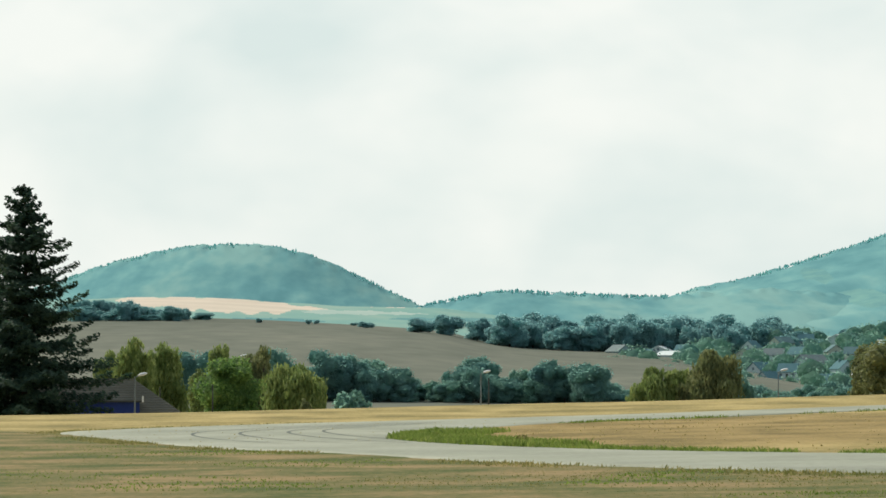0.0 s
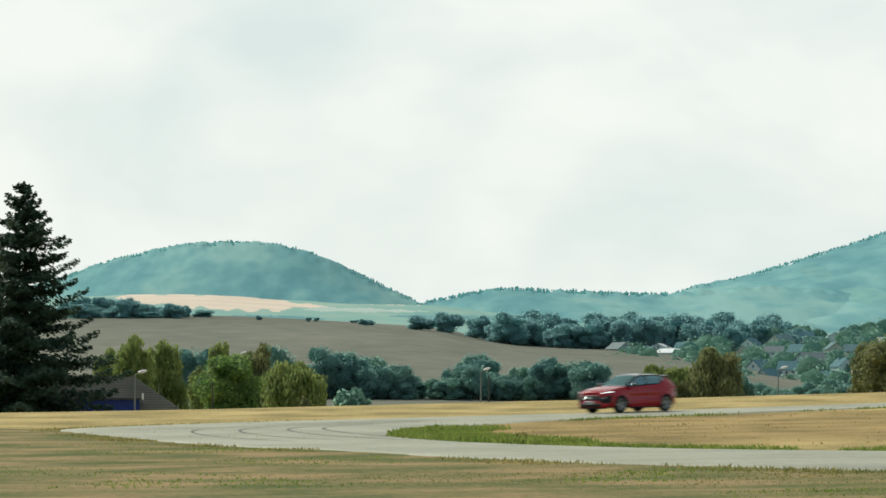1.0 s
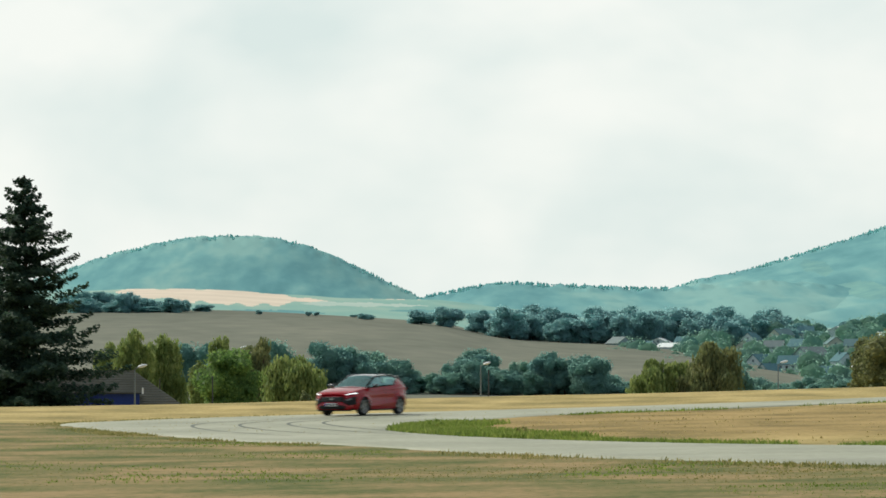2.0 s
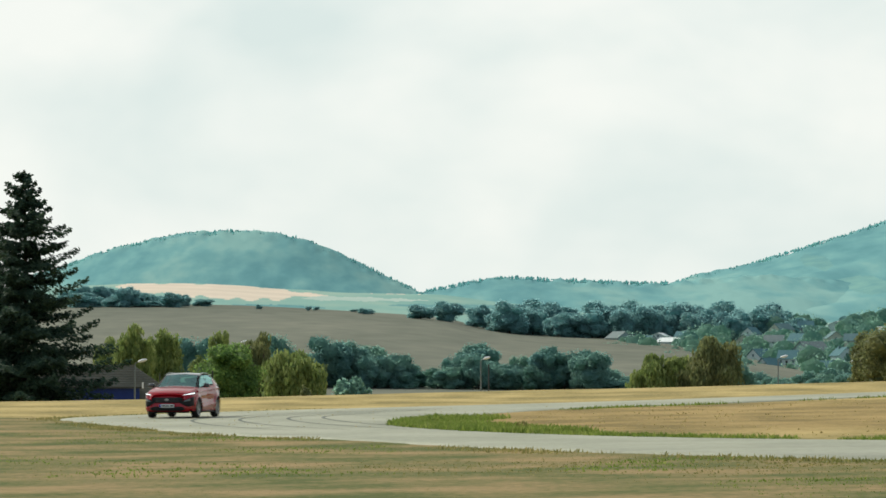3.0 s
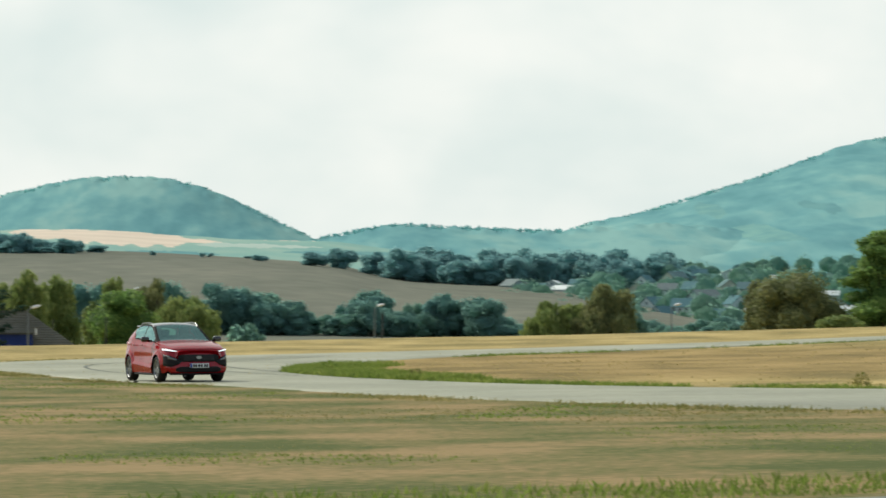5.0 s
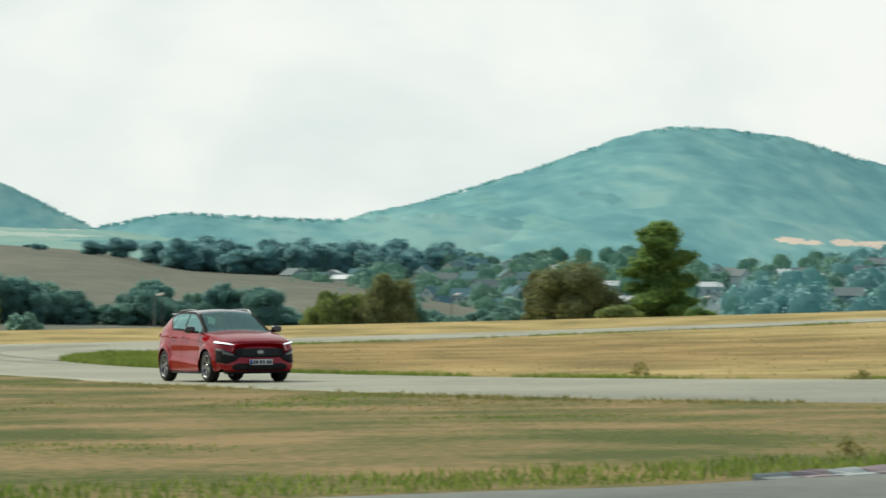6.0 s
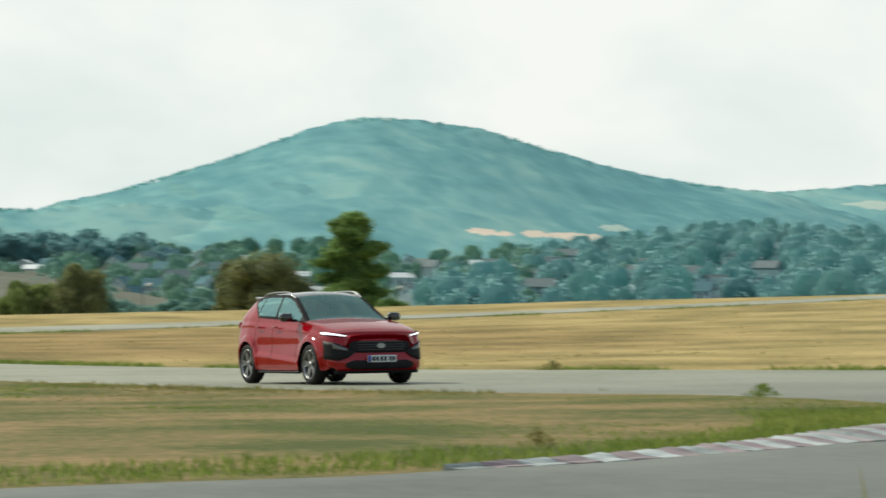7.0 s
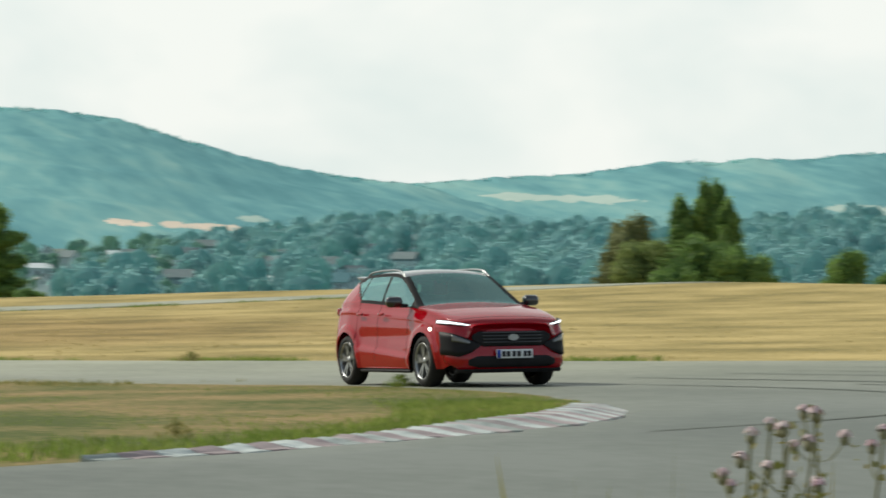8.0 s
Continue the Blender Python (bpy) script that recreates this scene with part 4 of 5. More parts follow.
    def nose(x, z):
        a = abs(x)
        y = float(np.interp(a, [.0, .3, .56, .68, .765, .82, .862, .89], [2.125, 2.12, 2.09, 2.055, 2.0, 1.925, 1.79, 1.66]))
        return y + 0.035 * math.exp(-((z - .36) / .16) ** 2) - 0.05 * max(0, (.27 - z) / .1) - 0.05 * max(0, (z - .70) / .12)

    def panel(name, xs, lo, hi, off, mat, parent=car, label="", thick=0.05, rows=4):
        """A plate that follows the curve of the nose between two edges."""
        pts, faces, m = [], [], len(xs)
        for layer in (off, off - thick):
            for r in range(rows + 1):
                for x, a, b in zip(xs, lo, hi):
                    z = a + (b - a) * r / rows
                    pts.append((x, nose(x, z) + layer, z))
        half = (rows + 1) * m
        for r in range(rows):
            for c in range(m - 1):
                q = (r * m + c, r * m + c + 1, (r + 1) * m + c + 1, (r + 1) * m + c)
                faces.append(q)
                faces.append(tuple(half + v for v in q[::-1]))
        rim = [c for c in range(m)] + [r * m + m - 1 for r in range(1, rows + 1)] + [rows * m + c for c in range(m - 2, -1, -1)] + [r * m for r in range(rows - 1, 0, -1)]
        for a, b in zip(rim, rim[1:] + rim[:1]):
            faces.append((b, a, half + a, half + b))
        return part(name, mesh_of(name, pts, faces, M[mat]), parent, label, True)

    def even(a, b, k):
        return [a + (b - a) * i / (k - 1) for i in range(k)]

    def through_points(xs, pts):
        return [float(np.interp(x, [p[0] for p in pts], [p[1] for p in pts])) for x in xs]

    xs = even(-.885, .885, 41)
    bumper = panel("front_bumper", xs, through_points(xs, [(-.885, .60), (-.865, .34), (-.7, .22), (.7, .22), (.865, .34), (.885, .60)]), through_points(xs, [(-.885, .80), (-.72, .86), (-.4, .885), (.4, .885), (.72, .86), (.885, .80)]), 0.0, "paint_red", rows=12)
    xs = even(-.56, .56, 25)
    grille = panel("grille", xs, through_points(xs, [(-.56, .62), (-.44, .53), (.44, .53), (.56, .62)]), through_points(xs, [(-.56, .675), (-.48, .725), (.48, .725), (.56, .675)]), 0.014, "plastic_black", car, "black honeycomb grille")
    for k in range(4):
        z = .575 + k * .042
        xs = even(-.42, .42, 19)
        panel("grille_bar", xs, [z] * 19, [z + .014] * 19, 0.026, "paint_black", grille, thick=0.02, rows=1)
    xs = even(-.62, .62, 25)
    panel("lower_intake", xs, through_points(xs, [(-.62, .29), (-.5, .255), (.5, .255), (.62, .29)]), through_points(xs, [(-.62, .355), (-.5, .405), (.5, .405), (.62, .355)]), 0.012, "plastic_black", car, "black lower air intake")
    xs = even(-.74, .74, 31)
    panel("front_splitter", xs, [.185] * 31, [.235] * 31, 0.03, "plastic_black", car, "black lip below the bumper", thick=0.12)
    for s in (-1, 1):
        xs = sorted(s * v for v in even(.46, .87, 17))
        panel("headlight_housing", xs, through_points([abs(x) for x in xs], [(.46, .535), (.58, .455), (.74, .40), (.87, .43)]), through_points([abs(x) for x in xs], [(.46, .555), (.60, .625), (.78, .70), (.87, .73)]), 0.022, "plastic_black", car, "black lower lamp housing")
        xs = sorted(s * v for v in even(.60, .80, 9))
        panel("headlight", xs, through_points([abs(x) for x in xs], [(.60, .565), (.80, .60)]), through_points([abs(x) for x in xs], [(.60, .605), (.80, .685)]), 0.034, "lamp_glass", car, "dark headlamp lens")
        xs = sorted(s * v for v in even(.44, .872, 17))
        ax = [abs(x) for x in xs]
        panel("running_light", xs, through_points(ax, [(.44, .782), (.872, .842)]), through_points(ax, [(.44, .788), (.54, .806), (.872, .876)]), 0.03, "drl", car, "lit white daytime running light", rows=2)
        panel("light_bezel", xs, through_points(ax, [(.44, .772), (.872, .825)]), through_points(ax, [(.44, .795), (.54, .818), (.872, .888)]), 0.018, "plastic_black", car, "black lamp surround", rows=2)
        box("door_mirror", (.23, .13, .145), (s * 1.00, .56, 1.125), "paint_black", car, "black door mirror", .05, (0, 0, -8 * s))
        box("mirror_arm", (.12, .06, .05), (s * .87, .58, 1.075), "plastic_black", car, "", .015)
        for y in (-.16, -.88):
            box("door_handle", (.03, .18, .035), (s * (.892 if y > -.5 else .898), y, .965), "paint_red", made[("front_door_" if y > -.5 else "rear_door_") + ("r" if s > 0 else "l")], "", .012)
        box("sill_trim", (.06, 1.72, .045), (s * .855, -.07, .205), "plastic_black", car, "black sill cladding", .02)
        box("sill_strip", (.03, 1.62, .018), (s * .872, -.07, .245), "paint_red", car, "", .008)
        box("tail_light", (.16, .10, .11), (s * .68, -2.0, 1.0), "lamp_red", car, "red tail light", .03)
        # roof rail: a bowed tube on two feet
        pts, faces = [], []
        for i in range(25):
            f = i / 24
            y = -1.38 + 1.46 * f
            base = soft_at(C_ROOF, y)
            lift = .042 * min(1, 7 * f, 7 * (1 - f)) ** .7
            for k in range(8):
                g = k / 8 * 6.283
                pts.append((s * (soft_at(C_EDGE, y) - .01) + .014 * math.cos(g), y, base + lift - .005 + .014 * math.sin(g)))
        for i in range(24):
            for k in range(8):
                faces.append((i * 8 + k, i * 8 + (k + 1) % 8, (i + 1) * 8 + (k + 1) % 8, (i + 1) * 8 + k))
        part("roof_rail", mesh_of("roof_rail", pts, faces, M["alloy"]), car, "satin grey roof rail", True)
    box("roof_spoiler", (1.06, .24, .035), (0, -1.70, 1.455), "paint_black", car, "gloss black roof spoiler", .012, (-6, 0, 0))
    # number plate: plain bars for its characters
    plate = box("number_plate", (.52, .014, .115), (0, nose(0, .43) + .045, .43), "plate_white", car, "white number plate with a blue band", .004)
    box("plate_band", (.05, .006, .106), (.228, nose(0, .43) + .055, .43), "plate_blue", plate, "", 0)
    for k, (x, w) in enumerate(((.155, .05), (.09, .05), (.01, .05), (-.06, .05), (-.15, .045), (-.21, .045))):
        box("plate_mark", (w, .005, .072), (x, nose(0, .43) + .055, .43), "ink", plate, "", 0)
    # oval badge
    bm = bmesh.new()
    bmesh.ops.create_cone(bm, cap_ends=True, segments=24, radius1=.075, radius2=.07, depth=.015)
    bmesh.ops.transform(bm, matrix=pose(0, nose(0, .645) + .04, .645, 90, 0, 0) @ Matrix.Diagonal((1, .55, 1, 1)), verts=bm.verts)
    me = bpy.data.meshes.new("badge")
    bm.to_mesh(me)
    bm.free()
    me.materials.append(M["alloy"])
    part("badge", me, car, "chrome oval badge")
    for s in (-1, 1):
        box("underbody_side", (.10, 1.7, .25), (s * .72, -.07, .33), "plastic_black", car, "", .02)
    box("underbody", (1.22, 3.9, .22), (0, 0, .32), "plastic_black", car, "dark underbody", .04)
    box("dashboard", (1.36, .40, .22), (0, .78, .90), "cloth_dark", car, "dark dashboard", .06)
    box("cabin_floor", (1.4, 2.7, .06), (0, -.4, .46), "cloth_dark", car)
    for x in (-.36, .36):
        seat = box("front_seat", (.50, .50, .20), (x, -.05, .60), "cloth_dark", car, "dark cloth front seat", .06)
        box("seat_back", (.48, .16, .62), (x, -.34, .95), "cloth_dark", seat, "", .06, (-14, 0, 0), .9)
        box("headrest", (.26, .10, .17), (x, -.43, 1.33), "cloth_dark", seat, "", .04)
    rear_seat = box("rear_seat", (1.28, .46, .20), (0, -1.0, .62), "cloth_dark", car, "dark rear bench", .06)
    box("bench_back", (1.26, .16, .55), (0, -1.3, .95), "cloth_dark", rear_seat, "", .06, (-14, 0, 0))
    # steering wheel
    pts, faces = [], []
    for i in range(20):
        g = i / 20 * 6.283
        for k in range(6):
            q = k / 6 * 6.283
            pts.append(((.18 + .014 * math.cos(q)) * math.cos(g), .014 * math.sin(q), (.18 + .014 * math.cos(q)) * math.sin(g)))
    for i in range(20):
        for k in range(6):
            faces.append((i * 6 + k, i * 6 + (k + 1) % 6, ((i + 1) % 20) * 6 + (k + 1) % 6, ((i + 1) % 20) * 6 + k))
    part("steering_wheel", mesh_of("steering_wheel", pts, faces, M["plastic_black"]), car, "", True).matrix_basis = pose(-.36, .46, .95, -25, 0, 0)

    # wheels
    def lathe(name, profile, mat, parent, label="", seg=36, closed=True):
        pts, faces, m = [], [], len(profile)
        for i in range(seg):
            g = i / seg * 6.283185
            pts += [(x, r * math.cos(g), r * math.sin(g)) for x, r in profile]
        for i in range(seg):
            for k in range(m if closed else m - 1):
                a, b = i * m + k, i * m + (k + 1) % m
                c, d = ((i + 1) % seg) * m + (k + 1) % m, ((i + 1) % seg) * m + k
                faces.append((a, b, c, d))
        return part(name, mesh_of(name, pts, faces, M[mat]), parent, label, True)

    wheels = []
    for y in AXLES:
        for s in (-1, 1):
            h = .108
            wheel = lathe("wheel", [(-h, .245), (-h - .010, .275), (-h + .004, .318), (-h + .032, .339), (0, WHEEL_R), (h - .032, .339), (h - .004, .318), (h + .010, .275), (h, .245)], "rubber", car, "black tyre on a grey alloy rim")
            lathe("rim", [(-.09, .236), (-.09, .249), (.09, .249), (.108, .246), (.110, .232), (.085, .226), (.0, .212), (-.08, .220)], "alloy", wheel)
            lathe("brake_disc", [(-.02, .02), (-.02, .16), (.0, .16), (.0, .02)], "alloy_dark", wheel)
            lathe("rim_well", [(-.03, .01), (-.03, .225), (-.01, .225), (-.01, .01)], "alloy_dark", wheel)
            hub = lathe("hub", [(.05, .0), (.05, .05), (.085, .045), (.095, .0)], "alloy", wheel, "", 18, False)
            for k in range(5):
                bm = bmesh.new()
                for off in (-.17, .17):
                    made_verts = bmesh.ops.create_cube(bm, size=1)["verts"]
                    for v in made_verts:
                        r = .137 + v.co.z * .205
                        wdt = .030 if v.co.z > 0 else .040
                        v.co = Vector((.072 + v.co.x * .024 + (.012 if v.co.z > 0 else 0), v.co.y * wdt + off * r, r))
                bmesh.ops.transform(bm, matrix=pose(0, 0, 0, 72 * k, 0, 0), verts=bm.verts)
                me = bpy.data.meshes.new("spoke")
                bm.to_mesh(me)
                bm.free()
                me.materials.append(M["alloy"])
                part("spoke", me, wheel)
            wheels.append((wheel, s, y))
    return car, wheels


CAR, WHEELS = build_car()
# seconds, place in plan, heading (degrees of turn to the left from ahead)
DRIVE = [(-0.4, 29.1, 184.1, 110.0), (0.0, 22.8, 182.4, 115.0), (0.4, 16.55, 180.2, 123.0), (1.0, 7.6, 175.61, 132.5), (1.6, 0.72, 169.95, 142.0), (2.2, -4.7, 162.75, 152.5), (2.8, -8.38, 154.47, 163.7),
         (3.2, -9.57, 148.23, 173.3), (3.6, -9.77, 141.59, 182.4), (4.0, -9.05, 134.65, 189.5), (4.2, -8.36, 131.12, 192.3), (4.75, -5.8, 120.6, 197.5), (5.3, -2.43, 108.76, 200.0), (5.7, 0.30, 100.14, 199.6), (6.1, 3.00, 91.39, 199.3), (6.5, 5.57, 82.96, 198.6), (7.0, 8.81, 72.74, 197.6), (7.5, 11.38, 63.93, 195.2), (8.0, 13.39, 56.55, 190.5), (8.4, 14.45, 50.49, 184.0)]


def drive_at(t):
    """Place and heading between the rows, on a smooth curve."""
    i = max(1, min(len(DRIVE) - 3, sum(r[0] <= t for r in DRIVE) - 1))
    a, b, c, d = DRIVE[i - 1], DRIVE[i], DRIVE[i + 1], DRIVE[i + 2]
    h = c[0] - b[0]
    s = (t - b[0]) / h
    out = []
    for k in (1, 2, 3):
        mb, mc = (c[k] - a[k]) / (c[0] - a[0]) * h, (d[k] - b[k]) / (d[0] - b[0]) * h
        out.append((2 * s ** 3 - 3 * s * s + 1) * b[k] + (s ** 3 - 2 * s * s + s) * mb + (3 * s * s - 2 * s ** 3) * c[k] + (s ** 3 - s * s) * mc)
    return out


def car_pose(t):
    x, y, turn = drive_at(t)
    g = radians(turn)
    fx, fy = -math.sin(g), math.cos(g)
    zf, zb = gz(x + 1.3 * fx, y + 1.3 * fy), gz(x - 1.3 * fx, y - 1.3 * fy)
    zl, zr = gz(x - .8 * fy, y + .8 * fx), gz(x + .8 * fy, y - .8 * fx)
    x, y = x + .07 * fx, y + .07 * fy
    return pose(x, y, (zf + zb) / 2 + ROAD_UP + 0.003, math.degrees(math.atan2(zf - zb, 2.6)), math.degrees(math.atan2(zl - zr, 1.6)), turn)


# ---- hut, lamps, town ----
M["blue_wall"] = material("blue_wall", [(0.009, 0.028, 0.15), (0.014, 0.04, 0.21)], 0.6, 0.8, 8)
M["roof_tile"] = material("roof_tile", [(0.15, 0.145, 0.11), (0.21, 0.20, 0.155)], 0.85, 0.8, 9, 0.01)
M["lamp_metal"] = material("lamp_metal", [(0.17, 0.20, 0.20), (0.24, 0.27, 0.27)], 0.5, 2, 20, metal=0.4)
M["lamp_head"] = material("lamp_head", [(0.78, 0.80, 0.80), (0.86, 0.88, 0.88)], 0.4, 3, 30)
M["post_dark"] = material("post_dark", [(0.04, 0.045, 0.045), (0.07, 0.07, 0.065)], 0.8, 2, 20)
# House walls, roofs and panes have distance haze put into their blue-grey colours.
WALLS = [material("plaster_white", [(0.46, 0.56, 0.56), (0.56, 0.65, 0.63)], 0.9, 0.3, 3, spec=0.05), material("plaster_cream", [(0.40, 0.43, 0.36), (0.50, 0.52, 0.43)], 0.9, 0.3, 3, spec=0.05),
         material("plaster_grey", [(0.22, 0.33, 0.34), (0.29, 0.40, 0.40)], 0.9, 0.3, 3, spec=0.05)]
ROOFS = [material("slate_roof", [(0.085, 0.19, 0.21), (0.115, 0.225, 0.24)], 0.8, 0.5, 4, spec=0.1), material("brown_roof_hazed", [(0.11, 0.195, 0.205), (0.145, 0.235, 0.235)], 0.8, 0.5, 4, spec=0.1),
         material("pale_roof", [(0.60, 0.66, 0.64), (0.76, 0.80, 0.77)], 0.6, 0.5, 4, spec=0.2), material("red_roof_hazed", [(0.17, 0.225, 0.225), (0.22, 0.26, 0.25)], 0.8, 0.5, 4, spec=0.1)]
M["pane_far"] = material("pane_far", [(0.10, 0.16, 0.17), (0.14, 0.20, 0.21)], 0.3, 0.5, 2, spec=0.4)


def prism(name, pts, faces, mat, parent, label=""):
    return part(name, mesh_of(name, pts, faces, mat), parent, label)


def cuboid(x0, x1, y0, y1, z0, z1):
    return [(x0, y0, z0), (x1, y0, z0), (x1, y1, z0), (x0, y1, z0), (x0, y0, z1), (x1, y0, z1), (x1, y1, z1), (x0, y1, z1)], \
        [(0, 3, 2, 1), (4, 5, 6, 7), (0, 1, 5, 4), (1, 2, 6, 5), (2, 3, 7, 6), (3, 0, 4, 7)]


def house(w, dp, hw, hr, wall, roof, label, chimney, group):
    """A gabled house: walls, two roof slabs with an overhang, windows with sills, a door, a chimney. Its ridge runs along x."""
    ob = new("house")
    tagged(ob, label, "house", group)
    a, b = w / 2, dp / 2
    pts = [(-a, -b, -2), (a, -b, -2), (a, b, -2), (-a, b, -2), (-a, -b, hw), (a, -b, hw), (a, b, hw), (-a, b, hw), (-a, 0, hw + hr), (a, 0, hw + hr)]
    prism("wall", pts, [(0, 1, 5, 4), (2, 3, 7, 6), (1, 2, 6, 9, 5), (3, 0, 4, 8, 7), (0, 3, 2, 1)], wall, ob)
    o, t = 0.5, 0.22
    for s in (-1, 1):
        k = hr / b
        e = [(-a - o, s * (b + o), hw - k * o), (a + o, s * (b + o), hw - k * o), (a + o, 0, hw + hr), (-a - o, 0, hw + hr)]
        prism("roof", [(x, y, z + 0.02) for x, y, z in e] + [(x, y, z + t) for x, y, z in e], [(0, 1, 2, 3), (4, 7, 6, 5), (0, 4, 5, 1), (1, 5, 6, 2), (2, 6, 7, 3), (3, 7, 4, 0)], roof, ob)
    for row in range(2 if hw > 4 else 1):
        for i in range(3):
            x = -a + w * (i + 0.5) / 3
            z = 1.0 + 2.6 * row
            if row == 0 and i == 1:
                p, f = cuboid(x - .5, x + .5, -b - .06, -b + .1, 0, 2.05)
                prism("door", p, f, M["post_dark"], ob)
                continue
            p, f = cuboid(x - .6, x + .6, -b - .05, -b + .1, z, z + 1.3)
            pane = prism("window", p, f, M["pane_far"], ob)
            p, f = cuboid(x - .7, x + .7, -b - .14, -b + .1, z - .1, z)
            prism("sill", p, f, wall, pane)
    for s in (-1, 1):
        p, f = cuboid(s * a - .05, s * a + .05, -.6, .6, hw - .2 if hw < 4 else 3.6, hw + 1.0 if hw < 4 else 4.9)
        prism("window", p, f, M["pane_far"], ob)
    if chimney:
        p, f = cuboid(w * .2 - .35, w * .2 + .35, .4, 1.1, hw + hr * .4, hw + hr + .9)
        prism("chimney", p, f, ROOFS[1], ob)
    return ob


HOUSES = []


def build_town():
    rng = np.random.default_rng(21)
    kinds = [(9, 8, 3.0, 3.2, 0, 0, "white hazy house with a slate roof"), (11, 8, 4.6, 3.0, 1, 1, "cream two-storey house, its brown roof hazed to grey-blue"), (8, 8, 3.0, 3.4, 0, 0, "small white house with a steep slate roof"),
             (12, 9, 4.8, 3.2, 2, 3, "grey house, its red roof hazed to blue-grey"), (14, 9, 3.4, 2.0, 0, 2, "low house with a bright pale roof"), (9, 8, 4.6, 3.0, 0, 3, "white house, its red roof hazed to blue-grey")]
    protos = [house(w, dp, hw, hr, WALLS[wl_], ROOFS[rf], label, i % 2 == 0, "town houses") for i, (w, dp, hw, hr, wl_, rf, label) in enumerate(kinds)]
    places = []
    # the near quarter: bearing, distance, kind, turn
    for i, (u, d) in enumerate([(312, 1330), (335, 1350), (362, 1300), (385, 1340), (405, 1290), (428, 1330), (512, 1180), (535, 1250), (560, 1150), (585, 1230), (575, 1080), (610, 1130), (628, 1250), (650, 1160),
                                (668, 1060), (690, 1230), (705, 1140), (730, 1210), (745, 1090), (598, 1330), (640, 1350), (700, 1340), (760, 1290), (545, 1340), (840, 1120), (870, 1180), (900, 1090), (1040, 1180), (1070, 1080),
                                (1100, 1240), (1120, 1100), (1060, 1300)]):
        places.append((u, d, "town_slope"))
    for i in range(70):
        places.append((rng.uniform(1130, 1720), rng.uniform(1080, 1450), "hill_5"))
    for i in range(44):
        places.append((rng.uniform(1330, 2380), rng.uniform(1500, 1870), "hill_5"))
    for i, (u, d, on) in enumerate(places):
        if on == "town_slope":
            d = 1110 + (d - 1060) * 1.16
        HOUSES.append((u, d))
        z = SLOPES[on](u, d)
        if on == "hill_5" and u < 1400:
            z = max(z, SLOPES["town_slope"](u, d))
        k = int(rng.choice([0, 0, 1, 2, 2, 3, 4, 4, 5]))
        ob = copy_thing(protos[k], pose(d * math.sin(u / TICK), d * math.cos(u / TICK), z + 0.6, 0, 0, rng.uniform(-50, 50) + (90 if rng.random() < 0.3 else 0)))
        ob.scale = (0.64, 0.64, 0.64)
    for p in protos:
        for o in (*p.children_recursive, p):
            bpy.data.objects.remove(o)


build_town()


def slope_woods():
    rng = np.random.default_rng(8)
    places = []
    for _ in range(2600):
        u, d = rng.uniform(1090, 2800), rng.uniform(920, 1890)
        z = SLOPES["hill_5"](u, d)
        if noise.noise((u * 0.012, d * 0.006, 2.0)) < -0.25 and d < 1700:
            continue
        if any(abs(u - hu) < 9 and -10 < hd - d < 130 for hu, hd in HOUSES):
            continue
        if u < 1750 and d < 1450 and rng.random() < 0.58:
            continue
        w = rng.uniform(6.5, 12.5)
        places.append((d * math.sin(u / TICK), d * math.cos(u / TICK), z - 1, w, w * rng.uniform(0.85, 1.3)))
    far_woods("slope_woods", places, M["leaf_far_hazed"], "dense dark woods covering the slope above the town", 8, 260, 0.62)
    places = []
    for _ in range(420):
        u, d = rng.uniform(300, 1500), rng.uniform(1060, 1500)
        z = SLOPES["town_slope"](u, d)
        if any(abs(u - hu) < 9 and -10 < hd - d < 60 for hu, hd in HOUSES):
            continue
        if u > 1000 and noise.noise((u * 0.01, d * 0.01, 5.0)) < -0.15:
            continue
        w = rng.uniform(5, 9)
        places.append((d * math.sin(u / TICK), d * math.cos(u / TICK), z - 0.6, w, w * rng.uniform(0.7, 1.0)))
    far_woods("garden_trees", places, M["leaf_mid_hazed"], "garden trees and hedges between the town's houses", 9, 260, 0.5)


slope_woods()


